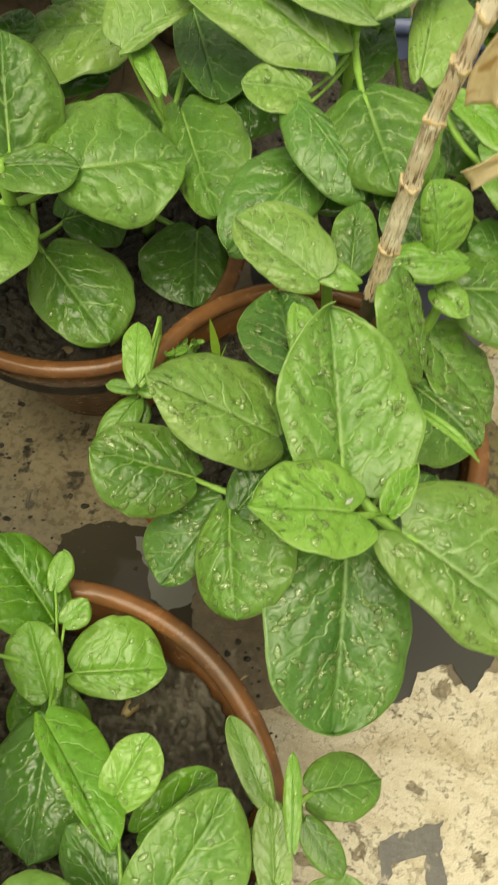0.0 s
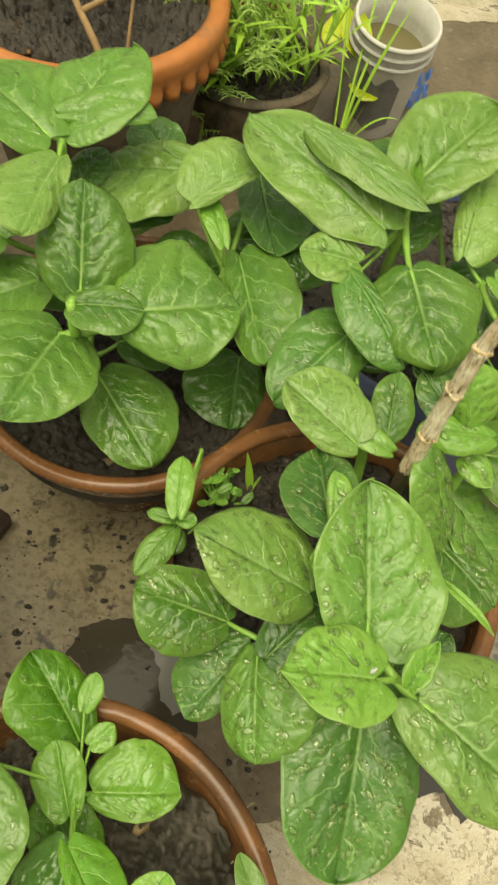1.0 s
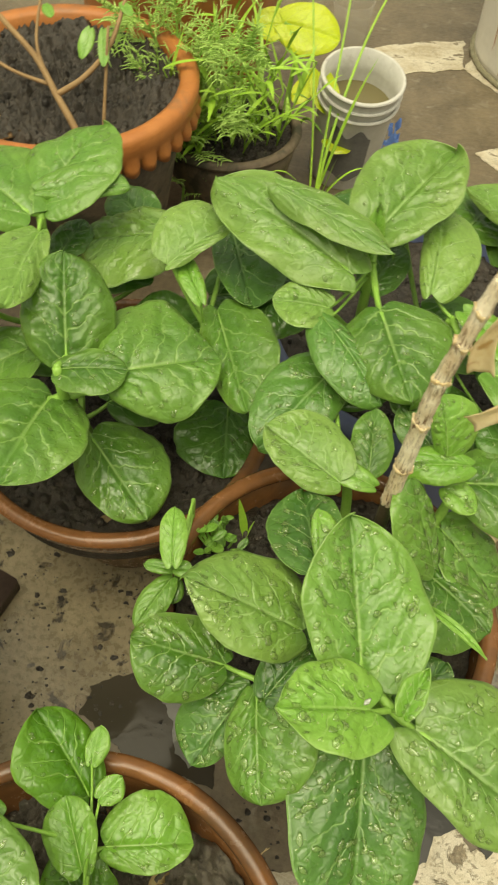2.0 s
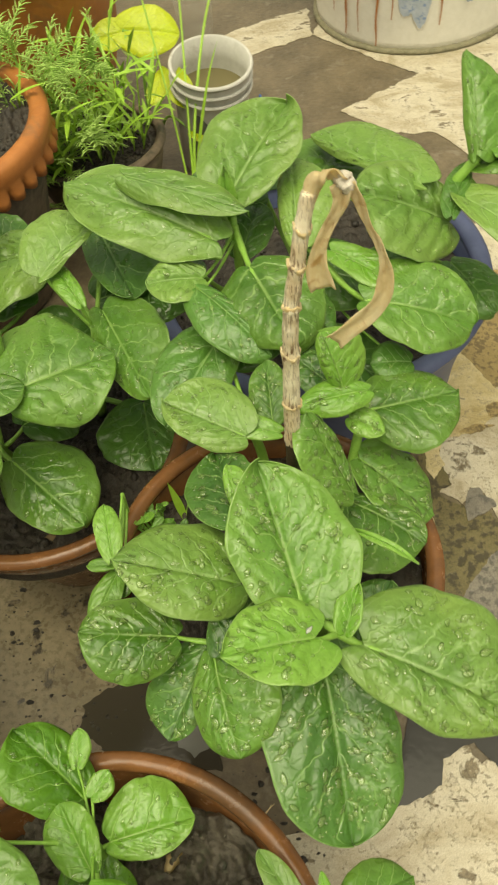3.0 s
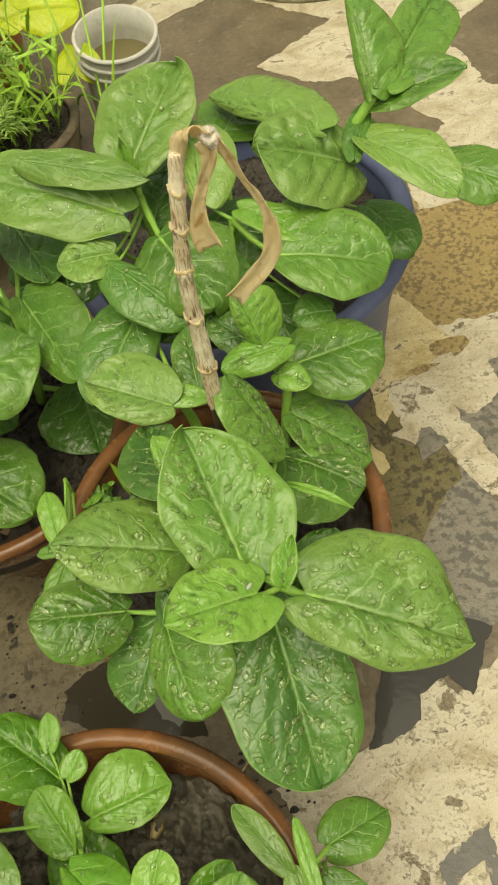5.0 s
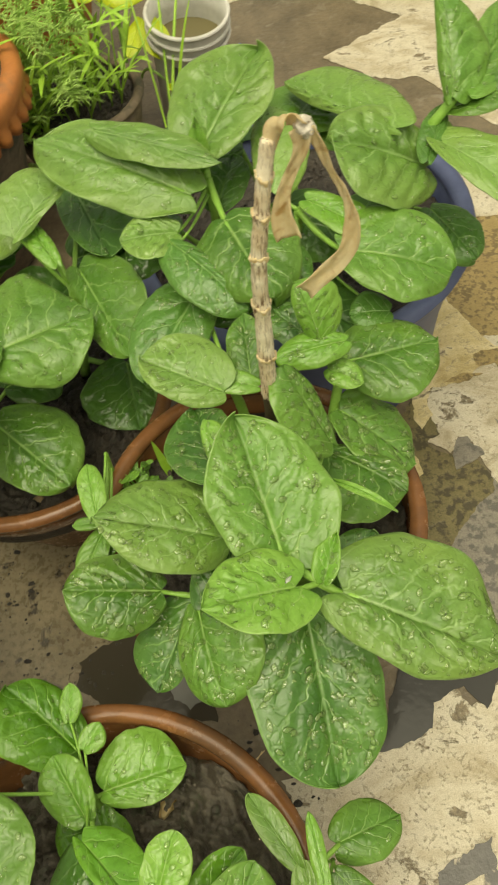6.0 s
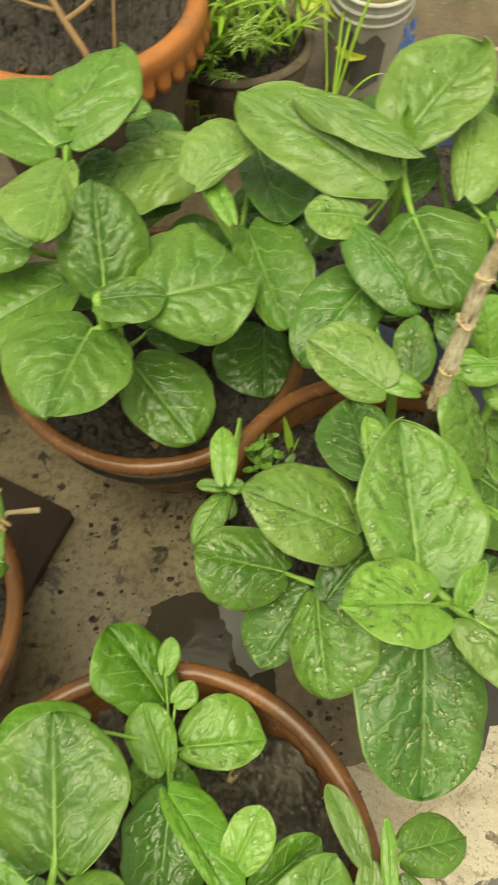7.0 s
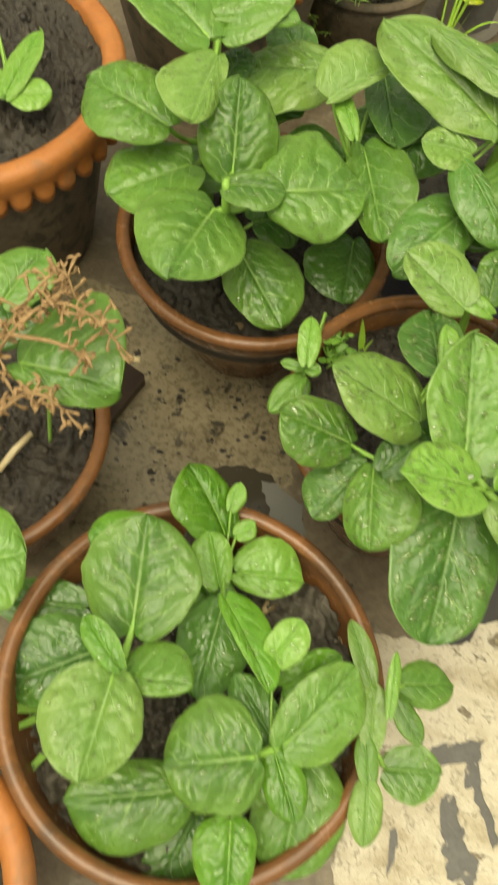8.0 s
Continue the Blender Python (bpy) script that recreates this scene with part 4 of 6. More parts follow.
leaf(PLANT_B, (0.155, 0.770, 0.341), (0.202, 0.712, 0.320), (0.08, -0.28, 0.96), 0.038, skew=0.32, mid=0.45, dsize=0.75, mat=DEEP, drops=77, stem=(0.188, 0.831, 0.332))
leaf(PLANT_B, (0.160, 0.782, 0.339), (0.118, 0.781, 0.341), (0.06, -0.13, 0.99), 0.044, skew=-0.18, mid=0.53, pucker=1.9, dsize=0.75, mat=PALE, drops=31, stem=(0.188, 0.829, 0.341))
leaf(PLANT_B, (0.174, 0.806, 0.352), (0.064, 0.866, 0.378), (0.05, -0.28, 0.95), 0.072, mid=0.40, point=0.45, fold=0.05, wave=2.6, pucker=1.0, droop=0.20, arch=0.04, dsize=0.75, mat=PALE, drops=120, stem=(0.188, 0.829, 0.341))
leaf(PLANT_B, (0.185, 0.837, 0.363), (0.242, 0.914, 0.388), (-0.07, -0.25, 0.96), 0.075, skew=-0.11, mid=0.51, pucker=1.9, dsize=0.75, mat=PALE, drops=131, stem=(0.188, 0.828, 0.345))
leaf(PLANT_B, (0.331, 0.827, 0.362), (0.263, 0.934, 0.346), (-0.20, 0.02, 0.98), 0.047, skew=0.60, mid=0.58, pucker=1.9, dsize=0.75, mat=PALE, drops=68, stem=(0.357, 0.845, 0.338))
leaf(PLANT_B, (0.356, 0.822, 0.327), (0.278, 0.818, 0.370), (0.46, -0.37, 0.81), 0.084, skew=-0.16, mid=0.56, pucker=1.9, dsize=0.75, mat=PALE, drops=105, stem=(0.353, 0.845, 0.332))
leaf(PLANT_B, (0.233, 0.807, 0.341), (0.241, 0.885, 0.359), (-0.00, -0.23, 0.97), 0.045, skew=0.39, mid=0.53, dsize=0.75, mat=PALE, drops=70, stem=(0.252, 0.800, 0.325))
leaf(PLANT_B, (0.258, 0.798, 0.335), (0.303, 0.759, 0.326), (-0.00, -0.24, 0.97), 0.029, mid=0.59, dsize=0.75, mat=YOUNG, drops=22, stem=(0.252, 0.800, 0.325))
leaf(PLANT_B, (0.375, 0.838, 0.372), (0.378, 0.903, 0.419), (0.24, -0.58, 0.78), 0.042, skew=0.60, mid=0.43, pucker=1.9, dsize=0.75, drops=65, stem=(0.378, 0.843, 0.368))
leaf(PLANT_B, (0.387, 0.844, 0.373), (0.466, 0.953, 0.369), (0.26, -0.16, 0.95), 0.052, skew=0.21, mid=0.61, pucker=1.9, dsize=0.75, drops=106, stem=(0.378, 0.843, 0.368))
leaf(PLANT_B, (0.377, 0.843, 0.359), (0.447, 0.837, 0.374), (-0.22, -0.19, 0.96), 0.044, skew=-0.16, mid=0.49, dsize=0.75, drops=47, stem=(0.375, 0.843, 0.364))
leaf(PLANT_B, (0.363, 0.827, 0.346), (0.414, 0.757, 0.330), (0.02, -0.20, 0.98), 0.047, skew=-0.15, mid=0.47, dsize=0.75, mat=PALE, drops=91, stem=(0.359, 0.844, 0.340))
leaf(PLANT_B, (0.352, 0.809, 0.343), (0.376, 0.857, 0.354), (0.00, -0.23, 0.97), 0.020, skew=-0.30, mid=0.44, dsize=0.75, mat=DEEP, drops=30, stem=(0.357, 0.845, 0.338))
leaf(PLANT_B, (0.184, 0.833, 0.350), (0.186, 0.842, 0.390), (0.05, -0.92, 0.38), 0.017, mid=0.35, point=0.9, fold=0.45, dsize=0.75, mat=YOUNG, drops=8, stem=(0.188, 0.828, 0.340))
leaf(PLANT_B, (0.305, 0.718, 0.288), (0.275, 0.720, 0.289), (-0.00, -0.24, 0.97), 0.034, mid=0.51, dsize=0.75, mat=DEEP, drops=15, stem=(0.251, 0.814, 0.287))
leaf(PLANT_B, (0.370, 0.849, 0.261), (0.396, 0.794, 0.248), (-0.00, -0.24, 0.97), 0.051, mid=0.42, dsize=0.75, mat=DEEP, drops=47, stem=(0.336, 0.878, 0.264))
leaf(PLANT_B, (0.191, 0.833, 0.311), (0.210, 0.880, 0.323), (-0.00, -0.24, 0.97), 0.040, mid=0.56, dsize=0.75, mat=DEEP, drops=30, stem=(0.189, 0.835, 0.309))
leaf(PLANT_B, (0.216, 0.749, 0.319), (0.249, 0.732, 0.315), (-0.00, -0.24, 0.97), 0.062, mid=0.44, dsize=0.75, mat=DEEP, drops=34, stem=(0.252, 0.802, 0.319))
leaf(PLANT_B, (0.112, 0.850, 0.388), (0.200, 0.807, 0.374), (0.05, -0.28, 0.95), 0.034, mid=0.50, point=0.8, fold=-0.10, wave=2.0, dsize=0.75, mat=PALE, drops=60, stem=(0.150, 0.840, 0.372))
leaf(PLANT_B, (0.425, 0.835, 0.300), (0.476, 0.795, 0.292), (0.00, -0.15, 0.98), 0.058, mid=0.5, dsize=0.75, drops=40, stem=(0.372, 0.845, 0.350))
# low fillers, mostly the darker green, which darkens the gaps between upper leaves
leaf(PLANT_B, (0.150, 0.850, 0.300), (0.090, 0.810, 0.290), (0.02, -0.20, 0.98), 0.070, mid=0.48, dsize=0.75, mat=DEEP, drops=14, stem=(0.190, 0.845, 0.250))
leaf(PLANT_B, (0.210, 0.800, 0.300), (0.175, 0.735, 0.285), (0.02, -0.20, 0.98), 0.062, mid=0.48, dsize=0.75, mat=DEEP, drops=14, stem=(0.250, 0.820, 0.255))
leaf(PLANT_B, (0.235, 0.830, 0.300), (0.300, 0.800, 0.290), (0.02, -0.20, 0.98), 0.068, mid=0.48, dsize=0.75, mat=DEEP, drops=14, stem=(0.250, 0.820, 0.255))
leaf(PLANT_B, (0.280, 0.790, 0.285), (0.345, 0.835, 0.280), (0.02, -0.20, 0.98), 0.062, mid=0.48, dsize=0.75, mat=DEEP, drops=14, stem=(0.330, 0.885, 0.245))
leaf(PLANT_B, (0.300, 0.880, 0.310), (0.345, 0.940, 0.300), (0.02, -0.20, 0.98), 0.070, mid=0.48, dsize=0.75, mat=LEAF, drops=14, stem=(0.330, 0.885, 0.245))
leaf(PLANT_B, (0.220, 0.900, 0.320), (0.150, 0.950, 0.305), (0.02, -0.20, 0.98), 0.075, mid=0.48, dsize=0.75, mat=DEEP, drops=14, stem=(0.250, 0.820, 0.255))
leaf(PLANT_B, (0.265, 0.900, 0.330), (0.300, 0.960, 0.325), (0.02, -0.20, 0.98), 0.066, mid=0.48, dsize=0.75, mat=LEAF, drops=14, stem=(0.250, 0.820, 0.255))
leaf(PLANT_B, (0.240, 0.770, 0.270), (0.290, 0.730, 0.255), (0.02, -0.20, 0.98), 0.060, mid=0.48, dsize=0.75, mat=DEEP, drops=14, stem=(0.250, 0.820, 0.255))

# plant in the pot behind on the near side
PLANT_L = thing("malabar_spinach", (-0.010, 0.767, 0.165), "dense green spinach vine with broad wet leaves in a brown pot", "plant", "spinach plants")
stalk(PLANT_L, [(-0.030, 0.765, 0.155), (-0.030, 0.735, 0.240), (-0.026, 0.712, 0.290), (-0.028, 0.715, 0.315)], 0.0055, 0.0032)
stalk(PLANT_L, [(-0.070, 0.820, 0.155), (-0.072, 0.835, 0.270), (-0.070, 0.843, 0.345)], 0.006, 0.0036)
stalk(PLANT_L, [(0.040, 0.820, 0.155), (0.058, 0.800, 0.240), (0.065, 0.800, 0.285)], 0.005, 0.0032)
leaf(PLANT_L, (-0.036, 0.716, 0.283), (-0.050, 0.624, 0.294), (0.20, 0.09, 0.98), 0.094, skew=0.11, mid=0.41, dsize=0.75, drops=137, stem=(-0.026, 0.713, 0.287))
leaf(PLANT_L, (-0.013, 0.717, 0.234), (0.042, 0.660, 0.214), (0.10, -0.24, 0.97), 0.073, skew=-0.20, mid=0.42, dsize=0.75, drops=116, stem=(-0.030, 0.737, 0.236))
leaf(PLANT_L, (0.008, 0.725, 0.306), (0.083, 0.758, 0.298), (0.15, -0.10, 0.98), 0.106, skew=-0.18, mid=0.48, dsize=0.75, drops=186, stem=(-0.027, 0.717, 0.279))
leaf(PLANT_L, (-0.026, 0.730, 0.306), (-0.038, 0.794, 0.352), (0.16, -0.55, 0.82), 0.070, skew=0.06, mid=0.41, pucker=1.5, wave=2.0, dsize=0.75, drops=98, stem=(-0.028, 0.715, 0.315))
leaf(PLANT_L, (-0.029, 0.717, 0.311), (0.021, 0.725, 0.310), (0.03, -0.09, 1.00), 0.040, skew=0.21, mid=0.59, dsize=0.75, drops=36, stem=(-0.027, 0.714, 0.306))
leaf(PLANT_L, (0.073, 0.812, 0.294), (0.109, 0.719, 0.286), (-0.25, -0.18, 0.95), 0.058, skew=-0.32, mid=0.50, wave=2.0, dsize=0.75, drops=126, stem=(0.064, 0.800, 0.276))
leaf(PLANT_L, (0.086, 0.802, 0.185), (0.091, 0.739, 0.164), (0.13, -0.30, 0.94), 0.073, skew=0.26, mid=0.50, dsize=0.75, mat=DEEP, drops=99, stem=(0.047, 0.813, 0.186))
leaf(PLANT_L, (-0.063, 0.817, 0.348), (-0.061, 0.728, 0.358), (0.22, 0.11, 0.97), 0.052, skew=0.44, mid=0.63, wave=2.0, dsize=0.75, mat=PALE, drops=67, stem=(-0.070, 0.843, 0.341))
leaf(PLANT_L, (-0.075, 0.836, 0.348), (-0.166, 0.884, 0.362), (0.19, 0.06, 0.98), 0.093, skew=0.14, mid=0.41, dsize=0.75, drops=73, stem=(-0.070, 0.843, 0.345))
leaf(PLANT_L, (-0.071, 0.847, 0.345), (-0.039, 0.935, 0.366), (-0.12, -0.19, 0.97), 0.080, skew=0.08, mid=0.44, dsize=0.75, drops=116, stem=(-0.070, 0.843, 0.345))
leaf(PLANT_L, (-0.075, 0.857, 0.353), (-0.005, 0.872, 0.355), (0.06, -0.47, 0.88), 0.030, skew=-0.41, mid=0.53, dsize=0.75, drops=43, stem=(-0.070, 0.843, 0.345))
leaf(PLANT_L, (0.035, 0.880, 0.309), (-0.055, 0.879, 0.290), (-0.21, -0.11, 0.97), 0.090, skew=-0.24, mid=0.55, pucker=1.5, wave=2.0, dsize=0.75, mat=PALE, drops=159, stem=(0.065, 0.800, 0.285))
leaf(PLANT_L, (0.068, 0.908, 0.313), (0.102, 0.809, 0.301), (-0.10, -0.15, 0.98), 0.059, skew=-0.30, mid=0.58, dsize=0.75, mat=DEEP, drops=115, stem=(0.065, 0.800, 0.285))
leaf(PLANT_L, (-0.093, 0.772, 0.304), (-0.175, 0.798, 0.310), (0.02, -0.17, 0.99), 0.082, mid=0.52, dsize=0.75, drops=202, stem=(-0.074, 0.835, 0.235))
leaf(PLANT_L, (-0.071, 0.766, 0.274), (-0.133, 0.715, 0.267), (-0.12, 0.02, 0.99), 0.093, skew=-0.10, mid=0.63, dsize=0.75, drops=93, stem=(-0.074, 0.835, 0.235))
leaf(PLANT_L, (0.035, 0.811, 0.336), (0.080, 0.856, 0.348), (-0.02, -0.23, 0.97), 0.050, skew=-0.55, mid=0.65, dsize=0.75, mat=PALE, drops=69, stem=(0.065, 0.800, 0.285))
leaf(PLANT_L, (-0.004, 0.905, 0.295), (-0.036, 0.938, 0.303), (0.02, -0.20, 0.98), 0.048, mid=0.34, wave=2.0, dsize=0.75, mat=DEEP, drops=38, stem=(-0.071, 0.838, 0.294))
leaf(PLANT_L, (-0.066, 0.853, 0.293), (-0.053, 0.893, 0.301), (0.02, -0.20, 0.98), 0.033, mid=0.52, dsize=0.75, mat=DEEP, drops=23, stem=(-0.071, 0.838, 0.294))
leaf(PLANT_L, (0.064, 0.791, 0.320), (0.041, 0.834, 0.329), (0.02, -0.20, 0.98), 0.018, skew=-0.13, mid=0.52, dsize=0.75, mat=YOUNG, drops=14, stem=(0.065, 0.800, 0.285))
# inner fillers low in the pot; their darker green deepens the gaps above the soil
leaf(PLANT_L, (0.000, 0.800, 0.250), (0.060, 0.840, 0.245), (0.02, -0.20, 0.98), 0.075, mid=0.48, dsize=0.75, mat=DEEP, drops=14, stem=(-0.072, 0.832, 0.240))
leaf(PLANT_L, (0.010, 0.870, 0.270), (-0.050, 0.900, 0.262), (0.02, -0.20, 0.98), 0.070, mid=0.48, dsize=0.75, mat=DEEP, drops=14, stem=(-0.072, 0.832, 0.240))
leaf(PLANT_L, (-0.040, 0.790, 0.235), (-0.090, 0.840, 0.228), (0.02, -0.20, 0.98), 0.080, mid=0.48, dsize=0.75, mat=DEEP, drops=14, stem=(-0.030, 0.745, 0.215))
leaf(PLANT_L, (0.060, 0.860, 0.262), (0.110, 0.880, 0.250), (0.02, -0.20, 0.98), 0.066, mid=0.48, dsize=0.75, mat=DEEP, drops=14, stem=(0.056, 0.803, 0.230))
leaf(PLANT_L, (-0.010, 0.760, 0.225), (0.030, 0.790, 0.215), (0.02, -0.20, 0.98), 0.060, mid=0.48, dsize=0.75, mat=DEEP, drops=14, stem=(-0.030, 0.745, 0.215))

# plant in the front pot
PLANT_F = thing("malabar_spinach", (0.045, 0.344, 0.140), "low green spinach vine with round leaves in a brown pot", "plant", "spinach plants")
stalk(PLANT_F, [(0.000, 0.348, 0.130), (0.000, 0.342, 0.210), (0.003, 0.333, 0.275)], 0.005, 0.003)
stalk(PLANT_F, [(0.100, 0.325, 0.130), (0.111, 0.314, 0.200), (0.114, 0.310, 0.252)], 0.005, 0.003)
stalk(PLANT_F, [(0.050, 0.420, 0.130), (0.052, 0.430, 0.170), (0.050, 0.435, 0.203)], 0.0045, 0.003)
leaf(PLANT_F, (0.003, 0.358, 0.260), (-0.008, 0.433, 0.285), (-0.01, -0.32, 0.95), 0.081, mid=0.49, dsize=0.75, drops=126, stem=(0.003, 0.334, 0.265))
leaf(PLANT_F, (0.002, 0.326, 0.277), (0.003, 0.259, 0.281), (0.10, 0.06, 0.99), 0.067, skew=0.16, mid=0.40, dsize=0.75, mat=PALE, drops=89, stem=(0.003, 0.333, 0.275))
leaf(PLANT_F, (0.005, 0.327, 0.263), (0.053, 0.333, 0.275), (-0.25, 0.19, 0.95), 0.040, skew=-0.46, mid=0.43, dsize=0.75, drops=32, stem=(0.003, 0.333, 0.275))
leaf(PLANT_F, (-0.028, 0.355, 0.178), (-0.088, 0.312, 0.172), (0.02, -0.17, 0.99), 0.069, skew=0.21, mid=0.61, dsize=0.75, mat=DEEP, drops=114, stem=(0.000, 0.345, 0.176))
leaf(PLANT_F, (0.065, 0.275, 0.201), (-0.015, 0.247, 0.198), (0.02, -0.17, 0.99), 0.063, skew=-0.26, mid=0.56, dsize=0.75, drops=115, stem=(0.111, 0.314, 0.200))
leaf(PLANT_F, (0.105, 0.302, 0.265), (0.048, 0.282, 0.263), (0.02, -0.17, 0.99), 0.075, skew=0.09, mid=0.37, dsize=0.75, drops=84, stem=(0.114, 0.310, 0.252))
leaf(PLANT_F, (0.120, 0.313, 0.253), (0.156, 0.375, 0.260), (0.21, -0.23, 0.95), 0.053, skew=0.17, mid=0.45, dsize=0.75, drops=71, stem=(0.114, 0.310, 0.252))
leaf(PLANT_F, (0.116, 0.308, 0.251), (0.139, 0.271, 0.245), (0.02, -0.17, 0.99), 0.029, mid=0.49, dsize=0.75, mat=FRESH, drops=27, stem=(0.114, 0.310, 0.249))
leaf(PLANT_F, (0.140, 0.315, 0.198), (0.143, 0.237, 0.185), (0.02, -0.16, 0.99), 0.068, skew=-0.09, mid=0.40, dsize=0.75, drops=104, stem=(0.110, 0.315, 0.196))
leaf(PLANT_F, (0.058, 0.401, 0.245), (0.104, 0.344, 0.257), (0.18, 0.34, 0.92), 0.031, skew=-0.37, mid=0.30, dsize=0.75, mat=FRESH, drops=55, stem=(0.050, 0.435, 0.203))
leaf(PLANT_F, (0.100, 0.364, 0.250), (0.114, 0.396, 0.259), (-0.07, -0.25, 0.97), 0.029, skew=0.10, mid=0.56, dsize=0.75, mat=YOUNG, drops=26, stem=(0.113, 0.311, 0.241))
leaf(PLANT_F, (0.044, 0.462, 0.201), (0.001, 0.505, 0.223), (0.46, 0.00, 0.89), 0.056, skew=-0.21, mid=0.55, dsize=0.75, mat=FRESH, drops=53, stem=(0.050, 0.435, 0.203))
leaf(PLANT_F, (0.059, 0.436, 0.195), (0.112, 0.446, 0.189), (0.13, -0.17, 0.98), 0.049, skew=-0.33, mid=0.51, dsize=0.75, mat=YOUNG, drops=57, stem=(0.051, 0.433, 0.191))
leaf(PLANT_F, (0.050, 0.419, 0.206), (0.031, 0.458, 0.214), (0.01, -0.20, 0.98), 0.033, skew=-0.13, mid=0.56, dsize=0.75, mat=YOUNG, drops=23, stem=(0.050, 0.435, 0.203))
leaf(PLANT_F, (0.043, 0.477, 0.219), (0.044, 0.500, 0.223), (0.02, -0.17, 0.98), 0.015, skew=0.19, mid=0.53, dsize=0.75, mat=YOUNG, drops=9, stem=(0.050, 0.435, 0.203))
leaf(PLANT_F, (0.056, 0.405, 0.213), (0.056, 0.335, 0.201), (0.02, -0.18, 0.98), 0.057, mid=0.42, dsize=0.75, mat=DEEP, drops=49, stem=(0.050, 0.435, 0.203))
leaf(PLANT_F, (0.002, 0.435, 0.242), (-0.053, 0.423, 0.241), (0.02, -0.17, 0.99), 0.042, skew=-0.05, mid=0.55, dsize=0.75, mat=FRESH, drops=35, stem=(0.050, 0.435, 0.203))
leaf(PLANT_F, (-0.049, 0.384, 0.175), (-0.122, 0.372, 0.175), (0.02, -0.17, 0.99), 0.040, mid=0.45, dsize=0.75, mat=DEEP, drops=49, stem=(0.000, 0.345, 0.172))
leaf(PLANT_F, (0.119, 0.313, 0.229), (0.078, 0.353, 0.236), (0.02, -0.17, 0.99), 0.030, mid=0.53, dsize=0.75, mat=DEEP, drops=28, stem=(0.113, 0.312, 0.227))
leaf(PLANT_F, (0.113, 0.354, 0.230), (0.148, 0.385, 0.234), (0.02, -0.17, 0.99), 0.028, mid=0.53, dsize=0.75, mat=FRESH, drops=22, stem=(0.113, 0.312, 0.227))
leaf(PLANT_F, (0.099, 0.264, 0.224), (0.109, 0.216, 0.215), (0.02, -0.18, 0.98), 0.043, skew=0.16, mid=0.34, dsize=0.75, mat=FRESH, drops=45, stem=(0.112, 0.312, 0.222))
leaf(PLANT_F, (0.052, 0.458, 0.219), (0.064, 0.472, 0.221), (0.02, -0.16, 0.99), 0.017, skew=0.19, mid=0.44, dsize=0.75, mat=YOUNG, drops=10, stem=(0.050, 0.435, 0.203))
leaf(PLANT_F, (0.075, 0.260, 0.167), (0.060, 0.204, 0.158), (0.02, -0.17, 0.99), 0.039, mid=0.55, dsize=0.75, mat=DEEP, drops=38, stem=(0.106, 0.319, 0.167))
leaf(PLANT_F, (0.006, 0.329, 0.285), (-0.025, 0.354, 0.290), (0.02, -0.17, 0.99), 0.019, mid=0.57, dsize=0.75, mat=FRESH, drops=12, stem=(0.003, 0.333, 0.275))
leaf(PLANT_F, (0.065, 0.394, 0.170), (0.027, 0.433, 0.179), (0.03, -0.18, 0.98), 0.045, mid=0.61, dsize=0.75, mat=FRESH, drops=41, stem=(0.052, 0.428, 0.162))
leaf(PLANT_F, (0.083, 0.362, 0.126), (0.120, 0.311, 0.116), (0.03, -0.18, 0.98), 0.048, mid=0.51, dsize=0.75, mat=FRESH, drops=52, stem=(0.100, 0.325, 0.130))
leaf(PLANT_F, (0.045, 0.331, 0.098), (0.022, 0.283, 0.090), (0.03, -0.18, 0.98), 0.050, mid=0.58, dsize=0.75, mat=DEEP, drops=45, stem=(0.000, 0.348, 0.130))

# weed over the front rim
WEED = thing("weed", (0.178, 0.362, 0.140), "young weed with soft oval leaves leaning over the pot rim", "weed", "")
stalk(WEED, [(0.165, 0.360, 0.135), (0.176, 0.366, 0.190), (0.190, 0.375, 0.208), (0.203, 0.385, 0.196)], 0.0022, 0.0016)
stalk(WEED, [(0.165, 0.352, 0.135), (0.178, 0.344, 0.192), (0.190, 0.332, 0.203), (0.200, 0.326, 0.188)], 0.0022, 0.0016)
leaf(WEED, (0.201, 0.385, 0.198), (0.243, 0.398, 0.183), (0.31, 0.08, 0.95), 0.037, mid=0.46, dsize=0.75, pucker=0.5, drops=10, stem=(0.203, 0.385, 0.187))
leaf(WEED, (0.201, 0.325, 0.184), (0.242, 0.332, 0.185), (0.01, -0.17, 0.99), 0.041, skew=0.07, mid=0.52, dsize=0.75, pucker=0.5, drops=11, stem=(0.196, 0.328, 0.183))
leaf(WEED, (0.177, 0.375, 0.211), (0.153, 0.417, 0.216), (0.05, -0.10, 0.99), 0.018, mid=0.49, dsize=0.75, pucker=0.5, mat=PALE, drops=5, stem=(0.197, 0.377, 0.188))
leaf(WEED, (0.189, 0.308, 0.203), (0.178, 0.342, 0.207), (0.05, -0.10, 0.99), 0.017, mid=0.52, dsize=0.75, pucker=0.5, drops=3, stem=(0.196, 0.328, 0.183))
leaf(WEED, (0.187, 0.311, 0.204), (0.193, 0.270, 0.199), (0.05, -0.10, 0.99), 0.025, mid=0.48, dsize=0.75, pucker=0.5, mat=PALE, drops=9, stem=(0.191, 0.333, 0.180))
leaf(WEED, (0.185, 0.332, 0.206), (0.179, 0.378, 0.211), (0.05, -0.10, 0.99), 0.022, mid=0.58, dsize=0.75, pucker=0.5, mat=PALE, drops=6, stem=(0.186, 0.338, 0.176))
